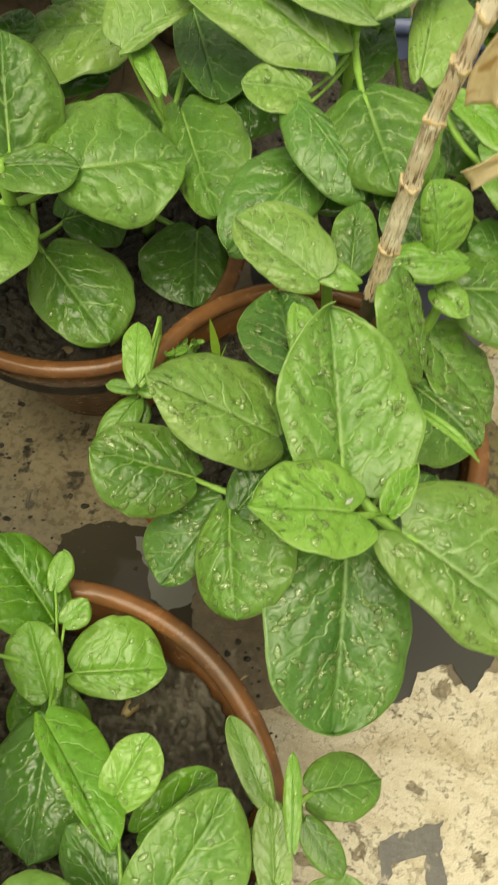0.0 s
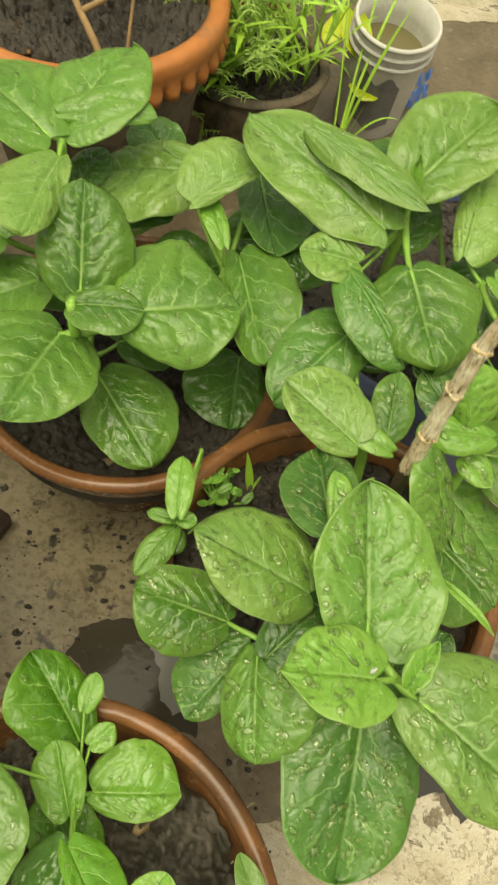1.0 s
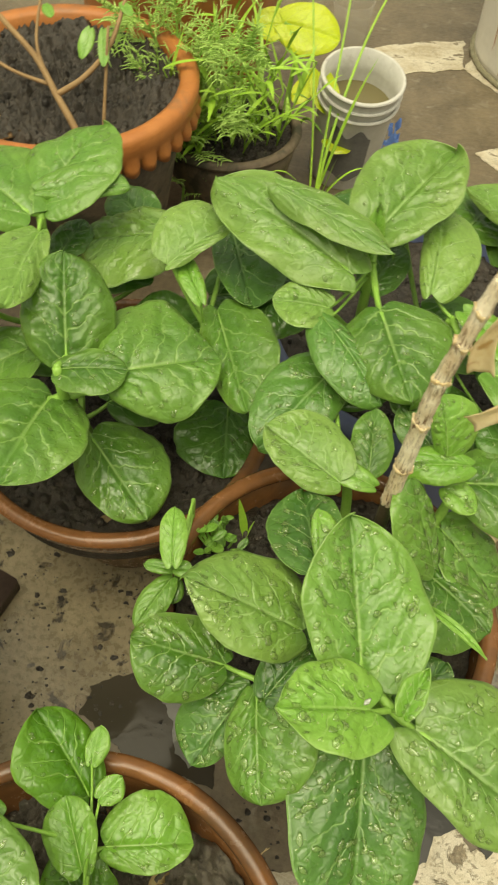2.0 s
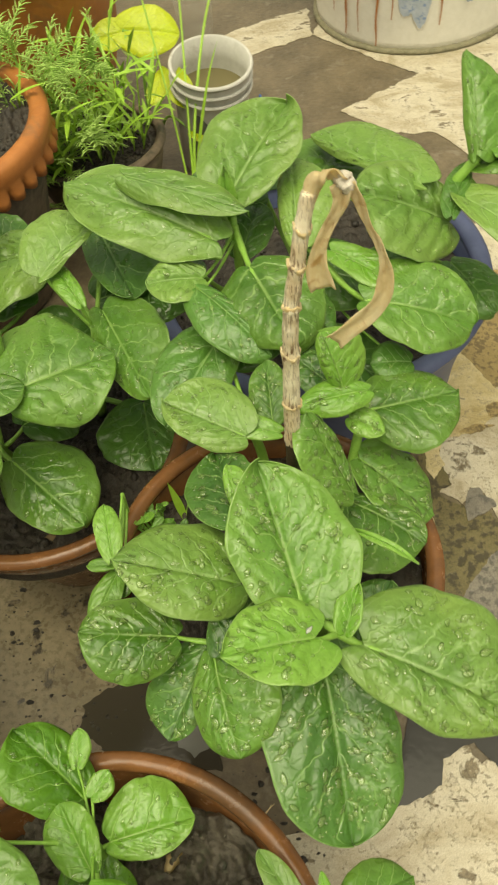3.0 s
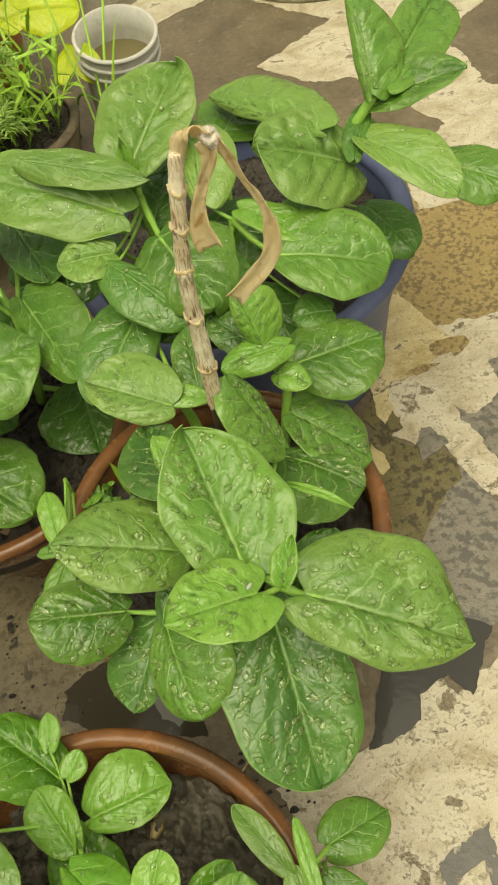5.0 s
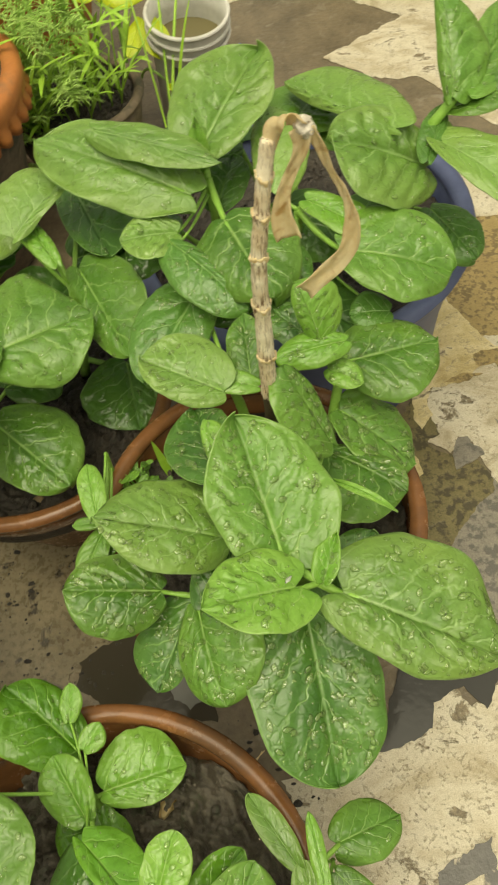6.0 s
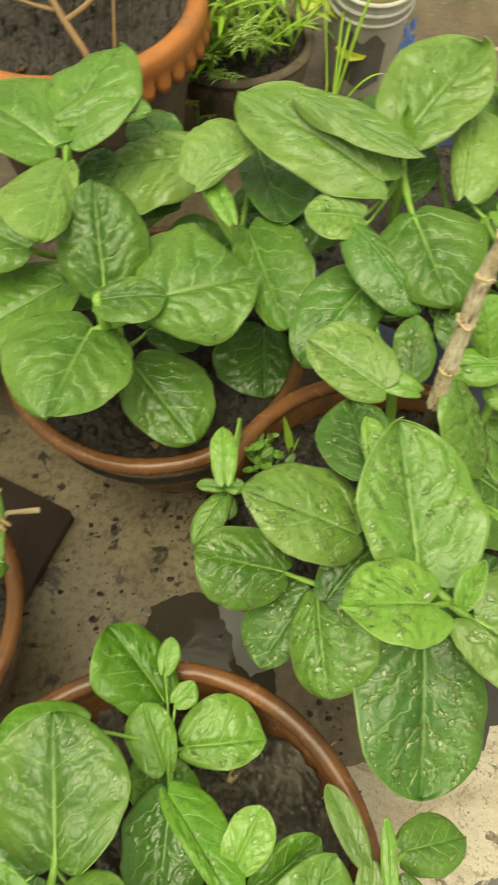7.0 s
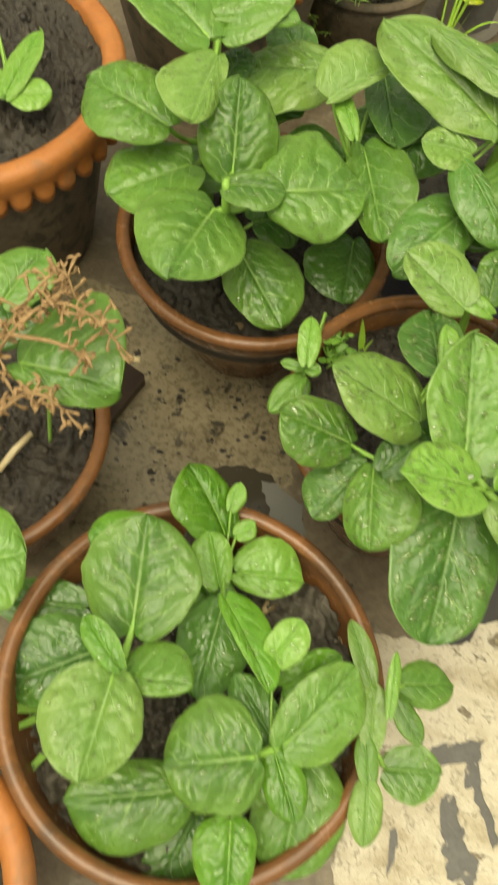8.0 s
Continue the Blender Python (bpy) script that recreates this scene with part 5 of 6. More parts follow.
leaf(WEED, (0.191, 0.355, 0.223), (0.188, 0.400, 0.228), (0.05, -0.10, 0.99), 0.010, mid=0.56, dsize=0.75, pucker=0.5, mat=YOUNG, drops=4, stem=(0.198, 0.378, 0.190))
leaf(WEED, (0.198, 0.369, 0.209), (0.220, 0.345, 0.205), (0.05, -0.10, 0.99), 0.019, mid=0.49, dsize=0.75, pucker=0.5, drops=5, stem=(0.197, 0.378, 0.189))

# seedling in the scalloped pot
SEEDLING = thing("seedling", (-0.310, 0.900, 0.225), "pale green seedling in wet dark soil", "seedling", "")
stalk(SEEDLING, [(-0.307, 0.885, 0.222), (-0.306, 0.888, 0.245), (-0.305, 0.890, 0.262)], 0.002, 0.0015)
leaf(SEEDLING, (-0.260, 0.800, 0.268), (-0.253, 0.877, 0.281), (0.02, -0.17, 0.99), 0.028, mid=0.53, dsize=0.75, mat=YOUNG, drops=0, stem=(-0.305, 0.890, 0.260))
leaf(SEEDLING, (-0.259, 0.806, 0.264), (-0.222, 0.818, 0.266), (0.02, -0.17, 0.99), 0.036, mid=0.47, dsize=0.75, mat=YOUNG, drops=0, stem=(-0.305, 0.889, 0.258))
leaf(SEEDLING, (-0.263, 0.810, 0.258), (-0.297, 0.835, 0.263), (0.02, -0.17, 0.99), 0.023, mid=0.49, dsize=0.75, mat=YOUNG, drops=0, stem=(-0.306, 0.889, 0.250))

# weed at the meeting of two rims
RIM_WEED = thing("weed", (0.085, 0.660, 0.150), "small green weed squeezed between two pot rims", "weed", "")
stalk(RIM_WEED, [(0.078, 0.665, 0.100), (0.076, 0.667, 0.190), (0.077, 0.668, 0.238)], 0.002, 0.0016)
leaf(RIM_WEED, (0.072, 0.608, 0.246), (0.067, 0.650, 0.254), (0.02, -0.20, 0.98), 0.020, mid=0.51, dsize=0.75, mat=YOUNG, drops=6, stem=(0.077, 0.668, 0.238))
leaf(RIM_WEED, (0.071, 0.607, 0.228), (0.052, 0.570, 0.221), (0.02, -0.20, 0.98), 0.022, mid=0.48, dsize=0.75, drops=6, stem=(0.077, 0.668, 0.228))
leaf(RIM_WEED, (0.071, 0.610, 0.235), (0.051, 0.612, 0.235), (0.02, -0.20, 0.98), 0.011, mid=0.54, dsize=0.75, drops=1, stem=(0.077, 0.668, 0.233))
leaf(RIM_WEED, (0.072, 0.611, 0.235), (0.085, 0.612, 0.235), (0.02, -0.20, 0.98), 0.013, mid=0.55, dsize=0.75, mat=YOUNG, drops=1, stem=(0.077, 0.668, 0.233))
leaf(RIM_WEED, (0.072, 0.610, 0.222), (0.074, 0.592, 0.218), (0.02, -0.20, 0.98), 0.016, mid=0.50, dsize=0.75, drops=2, stem=(0.077, 0.668, 0.220))

# plant among dry twigs
PLANT_D = thing("malabar_spinach", (-0.200, 0.510, 0.150), "green spinach leaf among dry brown twigs", "plant", "spinach plants")
stalk(PLANT_D, [(-0.140, 0.530, 0.130), (-0.130, 0.540, 0.220), (-0.120, 0.545, 0.270)], 0.002, 0.0015)
leaf(PLANT_D, (-0.135, 0.520, 0.293), (-0.055, 0.519, 0.292), (0.02, -0.17, 0.99), 0.091, skew=-0.50, mid=0.50, dsize=0.75, drops=40, stem=(-0.120, 0.545, 0.270))
leaf(PLANT_D, (-0.162, 0.562, 0.301), (-0.144, 0.612, 0.309), (0.02, -0.17, 0.99), 0.049, mid=0.62, dsize=0.75, drops=14, stem=(-0.120, 0.545, 0.270))
leaf(PLANT_D, (-0.129, 0.384, 0.227), (-0.095, 0.400, 0.229), (0.02, -0.17, 0.99), 0.077, mid=0.50, dsize=0.75, drops=16)
leaf(PLANT_D, (-0.162, 0.541, 0.277), (-0.138, 0.593, 0.286), (0.02, -0.17, 0.99), 0.038, mid=0.46, dsize=0.75, mat=DEEP, drops=12, stem=(-0.120, 0.545, 0.270))


# ---- far things on the floor ----
def curved_strip(bm, cx, cy, r, a0, a1, edge_low, edge_high, n=24):
    """A strip on an upright drum between two angles, with given lower and upper edges."""
    cols = []
    for i in range(n + 1):
        t = i / n
        a = a0 + (a1 - a0) * t
        lo, hi = edge_low(t), edge_high(t)
        col = []
        for k in range(7):
            z = lo + (hi - lo) * k / 6
            col.append(bm.verts.new((cx + r * math.cos(a), cy + r * math.sin(a), z)))
        cols.append(col)
    for p, q in zip(cols, cols[1:]):
        for k in range(6):
            bm.faces.new((p[k], q[k], q[k + 1], p[k + 1]))


RUST = speckled("rust", (0.30, 0.11, 0.03), (0.50, 0.22, 0.08), 60.0, 0.8)
FLAKE = speckled("flaking_blue", (0.30, 0.36, 0.44), (0.55, 0.60, 0.66), 70.0, 0.6, wear=(0.20, 0.29, 0.48), wear_at=(0.54, 0.62))
LIME_CRUST = speckled("mineral_crust", (0.13, 0.125, 0.07), (0.34, 0.31, 0.20), 90.0, 0.9, 200.0, 0.003)
ENAMEL = speckled("old_white_enamel", (0.74, 0.72, 0.63), (0.88, 0.86, 0.78), 9.0, 0.5, 60.0, 0.001, wear=(0.52, 0.46, 0.34), wear_at=(0.60, 0.80))


def drum(x, y, r, h):
    root = thing("metal_drum", (x, y, 0), "old white painted drum with blue patches and rust streaks", "drum")
    bm = bmesh.new()
    lathe(bm, [(0.001, 0.0), (r - 0.010, 0.0), (r - 0.008, 0.02), (r - 0.004, h - 0.02), (r, h - 0.01), (r, h), (r - 0.006, h), (r - 0.012, h - 0.03), (r - 0.014, 0.02), (0.001, 0.02)], 96, (x, y, 0))
    bmesh.ops.recalc_face_normals(bm, faces=bm.faces)
    part("body", bm, ENAMEL, root)
    bm = bmesh.new()
    lathe(bm, [(r - 0.012, 0.001), (r - 0.004, 0.0), (r - 0.0015, 0.004), (r - 0.003, 0.008), (r - 0.010, 0.010)], 160, (x, y, 0), lambda a, rr, z: (rr + 0.002 * noise.noise(Vector((math.cos(a) * 30, math.sin(a) * 30, z * 200))), z + 0.002 * noise.noise(Vector((math.cos(a) * 40, math.sin(a) * 40, 3)))))
    part("base_rim", bm, LIME_CRUST, root, "crusted lower rim of the drum")
    face = math.radians(-104.7)
    for deg, wid, low in ((-48, 1.6, 0.05), (-38, 2.6, 0.02), (-30, 1.2, 0.03), (-19, 2.2, 0.012), (-11, 1.6, 0.06), (14, 1.8, 0.05)):
        bm = bmesh.new()
        c, w = face + math.radians(deg), math.radians(wid)
        seed = deg * 1.7
        cols = []
        for k in range(19):
            z = low + (h * 0.8 - low) * k / 18
            o = math.radians(0.9) * noise.noise(Vector((z * 22, seed, 0)))
            ww = w * (0.25 + 0.75 * (k / 18) ** 0.6) * (1 + 0.4 * noise.noise(Vector((z * 60, seed, 4))))
            cols.append([bm.verts.new((x + (r - 0.0035) * math.cos(a), y + (r - 0.0035) * math.sin(a), z)) for a in (c + o - ww / 2, c + o, c + o + ww / 2)])
        for p, q in zip(cols, cols[1:]):
            for i in range(2):
                bm.faces.new((p[i], p[i + 1], q[i + 1], q[i]))
        part("rust_streak", bm, RUST, root)
    for d0, d1, lo in ((-58, -44, 0.115), (-40, -14, 0.095), (-8, 10, 0.055), (20, 42, 0.09)):
        bm = bmesh.new()
        curved_strip(bm, x, y, r - 0.0042, face + math.radians(d0), face + math.radians(d1), lambda t: lo + 0.012 * math.sin(9 * t + d0) + 0.01 * noise.noise(Vector((t * 9, d0, 0))) + 0.05 * (abs(2 * t - 1) ** 3), lambda t: 0.26 + 0.01 * math.sin(7 * t))
        part("blue_patch", bm, FLAKE, root, "flaked pale blue paint")
    return root


drum(0.578, 1.835, 0.188, 0.36)


def bucket(x, y, r, h, lean):
    root = thing("paint_bucket", (0, 0, 0), "small white plastic paint bucket half full of murky rain water", "bucket")
    bm = bmesh.new()
    lathe(bm, [(0.001, 0.0), (r * 0.86, 0.0), (r * 0.88, 0.004), (r * 0.95, h * 0.8), (r * 0.98, h * 0.865), (r * 0.98, h * 0.9), (r, h * 0.955), (r, h), (r * 0.955, h), (r * 0.92, h * 0.8), (r * 0.84, 0.006), (0.001, 0.006)], 64)
    bmesh.ops.recalc_face_normals(bm, faces=bm.faces)
    part("body", bm, WHITE, root)
    for z in (0.80, 0.89, 0.985):
        bm = bmesh.new()
        lathe(bm, [(r * 1.0 + 0.0024 * math.cos(a), h * z + 0.0030 * math.sin(a)) for a in (2 * math.pi * k / 8 for k in range(9))], 64)
        part("rib", bm, WHITE, root)
    bm = bmesh.new()
    lathe(bm, [(0.0005, h * 0.70), (r * 0.92, h * 0.70)], 48)
    part("water", bm, MURK, root, "murky brown rain water")
    bm = bmesh.new()
    curved_strip(bm, 0, 0, r * 0.955, math.radians(-125), math.radians(-60), lambda t: h * 0.18 + 0.006 * math.sin(8 * t), lambda t: h * 0.66 + 0.008 * math.sin(11 * t), 16)
    part("paper_label", bm, GREYP, root, "faded grey label")
    root.matrix_basis = Matrix.Translation((x, y, 0.006)) @ pose(0, 0, 0, *lean)
    return root


bucket(0.177, 1.437, 0.0565, 0.165, (9, 4, 0))


def wrapper(x, y):
    """A torn scrap of blue and white wrapper."""
    bm = bmesh.new()
    n = 12
    g = [[bm.verts.new((x + (i / n - 0.5) * 0.034, y + (j / n - 0.5) * 0.036, 0.018 + 0.04 * (j / n) + 0.012 * noise.noise(Vector((i * 0.4, j * 0.4, 2))))) for j in range(n + 1)] for i in range(n + 1)]
    for i in range(n):
        for j in range(n):
            if noise.noise(Vector((i * 0.55, j * 0.55, 7))) > -0.28:
                bm.faces.new((g[i][j], g[i + 1][j], g[i + 1][j + 1], g[i][j + 1]))
    ob = part("torn_wrapper", bm, LABEL, smooth=False)
    ob.modifiers.new("thickness", "SOLIDIFY").thickness = 0.0008
    tagged(ob, "torn scrap of blue printed wrapper beside a bucket", "wrapper")


wrapper(0.243, 1.475)


def cup(x, y, r, h):
    """A cloudy plastic cup left on the floor."""
    m, n, l, b = material("cloudy_plastic")
    b.inputs["Base Color"].default_value, b.inputs["Roughness"].default_value = (0.50, 0.48, 0.40, 1), 0.2
    tr = n.new("ShaderNodeBsdfTransparent")
    mx = n.new("ShaderNodeMixShader")
    mx.inputs[0].default_value = 0.13
    l.new(tr.outputs[0], mx.inputs[1])
    l.new(b.outputs[0], mx.inputs[2])
    l.new(mx.outputs[0], n["Material Output"].inputs[0])
    root = thing("plastic_cup", (x, y, 0), "cloudy clear plastic cup standing on the floor", "cup")
    bm = bmesh.new()
    lathe(bm, [(0.001, 0.003), (r * 0.85, 0.003), (r * 0.87, 0.006), (r, h - 0.003), (r * 0.97, h - 0.003), (r * 0.84, 0.008)], 48, (x, y, 0))
    part("wall", bm, m, root)
    bm = bmesh.new()
    lathe(bm, [(r + 0.002 * math.cos(a), h + 0.002 * math.sin(a)) for a in (2 * math.pi * k / 8 for k in range(9))], 48, (x, y, 0))
    part("lip", bm, m, root)


cup(0.172, 1.83, 0.036, 0.07)


def slab():
    bm = bmesh.new()
    c, e1, e2 = Vector((-0.103, 0.685, 0)), Vector((-0.92, 0.39, 0)).normalized(), Vector((-0.31, -0.95, 0)).normalized()
    low = [c, c + e1 * 0.12, c + e1 * 0.12 + e2 * 0.26, c + e2 * 0.26]
    vb = [bm.verts.new((p.x, p.y, 0.0015)) for p in low]
    vt = [bm.verts.new((p.x, p.y, 0.022)) for p in low]
    bm.faces.new(vt)
    bm.faces.new(vb[::-1])
    for i in range(4):
        bm.faces.new((vb[i], vb[(i + 1) % 4], vt[(i + 1) % 4], vt[i]))
    bmesh.ops.recalc_face_normals(bm, faces=bm.faces)
    bmesh.ops.bevel(bm, geom=bm.edges[:], offset=0.0018, segments=2, affect="EDGES")
    tagged(part("floor_tile", bm, SLATE), "loose dark reddish tile lying beside a pot", "tile")


slab()


# ---- dry stake in the middle pot ----
def ribbon(name, root, line, widths, lean, mat, label=""):
    """A papery strip along a line; lean gives its flat side at each point."""
    pts = [Vector(p) for p in line]
    bm = bmesh.new()
    rows = []
    n = len(pts) - 1
    for i, p in enumerate(pts):
        d = (pts[min(i + 1, n)] - pts[max(i - 1, 0)]).normalized()
        s = Vector(lean(i / n))
        s = (s - d * s.dot(d)).normalized()
        q = d.cross(s)
        w = widths(i / n)
        rows.append([bm.verts.new(p + s * w * k + q * (w * 0.5 * k * k + 0.0008 * math.sin(5 * k + i * 0.7))) for k in (-1, -0.6, -0.2, 0.2, 0.6, 1)])
    for a, b in zip(rows, rows[1:]):
        for k in range(5):
            bm.faces.new((a[k], a[k + 1], b[k + 1], b[k]))
    ob = part(name, bm, mat, root, label)
    ob.modifiers.new("thickness", "SOLIDIFY").thickness = 0.0006
    return ob


def dry_stake():
    root = thing("dry_stake", (0.203, 0.615, 0.17), "dead jointed stem with papery curled leaves standing in a pot", "dead plant")
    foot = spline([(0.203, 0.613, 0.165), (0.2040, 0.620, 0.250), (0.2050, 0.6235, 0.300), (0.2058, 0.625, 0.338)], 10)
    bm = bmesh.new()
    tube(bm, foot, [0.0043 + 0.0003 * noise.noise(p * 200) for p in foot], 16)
    part("stem_base", bm, DARKBARK, root, "dark foot of the dead stem")
    line = spline([(0.2058, 0.625, 0.334), (0.2064, 0.625, 0.352), (0.208, 0.6245, 0.396), (0.2090, 0.6235, 0.430), (0.2104, 0.623, 0.452), (0.2143, 0.623, 0.479), (0.2177, 0.624, 0.4995), (0.2214, 0.625, 0.518)], 16)
    joints = [0.374, 0.416, 0.4515, 0.479, 0.4995]
    radii = []
    for i, p in enumerate(line):
        r = 0.0047 - 0.0013 * min(1.0, max(0.0, (p.z - 0.38) / 0.14))
        r *= 1 + 0.20 * max(math.exp(-((p.z - j) / 0.0018) ** 2) for j in joints) + 0.07 * noise.noise(p * 160) + 0.05 * noise.noise(p * 420)
        radii.append(r)
    bm = bmesh.new()
    tube(bm, line, radii, 24)
    for v in bm.verts:
        c = min(line, key=lambda q: (q - v.co).length)
        out = v.co - c
        a = math.atan2(out.y, out.x)
        v.co += out * (0.10 * math.sin(9 * a + 3 * noise.noise(v.co * 90)) + 0.05 * noise.noise(v.co * 500))
    part("stem", bm, BARK, root)
    for j in joints:
        q = min(line, key=lambda p: abs(p.z - j))
        rr0 = 0.0047 - 0.0013 * min(1.0, max(0.0, (j - 0.38) / 0.14))
        bm = bmesh.new()
        lathe(bm, [(rr0 * 0.9, -0.003), (rr0 * 1.05, -0.0018), (rr0 * 1.24, 0.0), (rr0 * 1.28, 0.0012), (rr0 * 1.08, 0.0016), (rr0 * 0.85, 0.0010)], 28, q,
              lambda a, rr, z: (rr * (1 + 0.10 * math.sin(3 * a + j * 90) + 0.06 * math.sin(8 * a)), z + 0.0013 * math.sin(a + j * 300) + 0.0006 * math.sin(5 * a)))
        part("joint_sheath", bm, STRAW, root, "torn papery sheath round a joint")
    crown = spline([(0.2205, 0.625, 0.513), (0.2228, 0.6245, 0.5225), (0.2262, 0.624, 0.5275), (0.2312, 0.624, 0.5292), (0.2370, 0.6235, 0.5245)], 6)
    ribbon("bent_tip", root, crown, lambda t: 0.0036 + 0.0010 * math.sin(3 * t), lambda t: (0.9 - 0.6 * t, -0.5, 0.3 + 0.6 * t), STRAW, "bent papery stem tip")
    bm = bmesh.new()
    bmesh.ops.create_icosphere(bm, subdivisions=4, radius=0.0048)
    for v in bm.verts:
        v.co *= 1 + 0.30 * noise.noise(v.co * 230) + 0.22 * noise.noise(v.co * 600)
        v.co += Vector((0.2375, 0.6235, 0.5225))
    part("shrivelled_tip", bm, HUSK, root, "shrivelled grey-white stem end")
    a = spline([(0.2385, 0.6225, 0.5225), (0.2429, 0.622, 0.5154), (0.2478, 0.622, 0.5007), (0.2535, 0.622, 0.4875), (0.2571, 0.621, 0.4760), (0.2577, 0.620, 0.4651), (0.2550, 0.619, 0.4520), (0.2439, 0.620, 0.4380), (0.2321, 0.622, 0.4250)], 6)
    ribbon("dry_leaf", root, a, lambda t: 0.0040 - 0.0022 * math.sin(math.pi * min(1.0, t / 0.62)) + 0.0030 * max(0.0, t - 0.5), lambda t: (0.8, -0.25, 0.65 - 1.6 * t), STRAW, "long curled dead leaf")
    b = spline([(0.2360, 0.6225, 0.5225), (0.2352, 0.622, 0.5130), (0.2302, 0.623, 0.5008), (0.2258, 0.623, 0.4887), (0.2246, 0.622, 0.4760), (0.2270, 0.6205, 0.4650)], 6)
    ribbon("dry_leaf", root, b, lambda t: 0.0052 - 0.0024 * math.sin(math.pi * min(1.0, t * 1.25)) + 0.0036 * max(0.0, t - 0.6), lambda t: (1.0, -0.25, 0.30), STRAW, "short curled dead leaf")
    return root


dry_stake()


# ---- feathery plant, grass and lime leaves behind ----
def feathery_plant():
    r = random.Random(11)
    root = thing("feathery_plant", (-0.042, 1.276, 0.0), "light green feathery plant with thread-like leaves", "plant")
    stems = [[(-0.042, 1.276, 0.0), (-0.036, 1.285, 0.09), (-0.028, 1.300, 0.15), (-0.010, 1.330, 0.235)],
             [(-0.034, 1.290, 0.09), (-0.055, 1.300, 0.20), (-0.085, 1.30, 0.265), (-0.112, 1.285, 0.27)],
             [(-0.030, 1.296, 0.12), (0.000, 1.305, 0.19), (0.030, 1.320, 0.225), (0.045, 1.32, 0.235)],
             [(-0.038, 1.282, 0.05), (-0.015, 1.270, 0.13), (0.010, 1.262, 0.17), (0.030, 1.255, 0.175)],
             [(-0.036, 1.286, 0.10), (-0.050, 1.275, 0.18), (-0.060, 1.265, 0.21), (-0.072, 1.255, 0.215)],
             [(-0.030, 1.296, 0.14), (-0.022, 1.285, 0.21), (-0.012, 1.280, 0.25), (0.004, 1.272, 0.26)],
             [(-0.034, 1.290, 0.12), (-0.045, 1.305, 0.22), (-0.050, 1.32, 0.27), (-0.060, 1.33, 0.285)]]
    for pts in stems:
        stalk(root, pts, 0.0022, 0.0010)
        line = spline(pts, 10)
        for i in range(4, len(line), 2):
            bm = bmesh.new()
            d = (line[min(i + 1, len(line) - 1)] - line[i - 1]).normalized()
            for side in (-1, 1):
                a = r.uniform(0, 6.28)
                out = (d.orthogonal().normalized() * math.cos(a) + d.cross(d.orthogonal()).normalized() * math.sin(a)) * side
                tip = line[i] + (d * 0.7 + out).normalized() * r.uniform(0.028, 0.058)
                midp = (line[i] + tip) / 2 + Vector((0, 0, 0.005))
                rach = bend(line[i], midp, tip, 7)
                tube(bm, rach, [0.0008] * 7 + [0.0004], 5)
                for k in range(1, 8):
                    for s in (-1, 1):
                        q = rach[k]
                        dd = (rach[k] - rach[k - 1]).normalized()
                        o = dd.cross(Vector((r.uniform(-0.4, 0.4), r.uniform(-0.4, 0.4), 1))).normalized() * s
                        e = q + (dd * 0.9 + o).normalized() * r.uniform(0.009, 0.019)
                        tube(bm, [q, (q + e) / 2 + Vector((0, 0, 0.0015)), e], [0.0008, 0.0008, 0.0003], 4)
            tagged(part("frond", bm, FERN, root), kind="stuff")


feathery_plant()


def blade(bm, base, tip, width, lean=0.25, n=10):
    """A grass blade, folded along its middle, arching from base to tip."""
    b, t = Vector(base), Vector(tip)
    m = (b + t) / 2 + Vector((0, 0, (t - b).length * lean))
    line = bend(b, m, t, n)
    s = (t - b).cross(Vector((0, 0, 1)))
    s = s.normalized() if s.length > 1e-5 else Vector((1, 0, 0))
    rows = []
    for i, p in enumerate(line):
        w = width * 0.5 * min(1.0, 0.5 + i / n * 1.5) * (1 - (i / n) ** 2.2) + 0.0001
        rows.append([bm.verts.new(p - s * w + Vector((0, 0, w * 0.5))), bm.verts.new(p), bm.verts.new(p + s * w + Vector((0, 0, w * 0.5)))])
    for a, c in zip(rows, rows[1:]):
        for k in (0, 1):
            bm.faces.new((a[k], a[k + 1], c[k + 1], c[k]))


def grass_clump():
    r = random.Random(5)
    root = thing("grass_clump", (0.016, 1.34, 0.105), "bright green grass filling a small pot", "grass")
    for i in range(30):
        a, q = r.uniform(0, 6.28), 0.07 * math.sqrt(r.random())
        foot = Vector((0.016 + q * math.cos(a), 1.335 + q * math.sin(a), 0.10))
        out, h = r.uniform(0.01, 0.060), r.uniform(0.06, 0.15)
        b2 = a + r.uniform(-0.6, 0.6)
        head = foot + Vector((out * math.cos(b2), out * math.sin(b2) - 0.01, h))
        line = bend(foot, (foot + head) / 2 + Vector((0, 0, 0.015)), head, 6)
        bm = bmesh.new()
        tube(bm, line, 0.0010, 5)
        part("stalk", bm, GRASS, root)
        for k in range(1, 7):
            c = r.uniform(0, 6.28)
            ln = r.uniform(0.025, 0.055)
            tip = line[k] + Vector((ln * math.cos(c), ln * math.sin(c), r.uniform(0.0, 0.065)))
            bm = bmesh.new()
            blade(bm, line[k], tip, r.uniform(0.005, 0.0085), r.uniform(0.02, 0.15), 8)
            part("blade", bm, GRASS, root)


grass_clump()


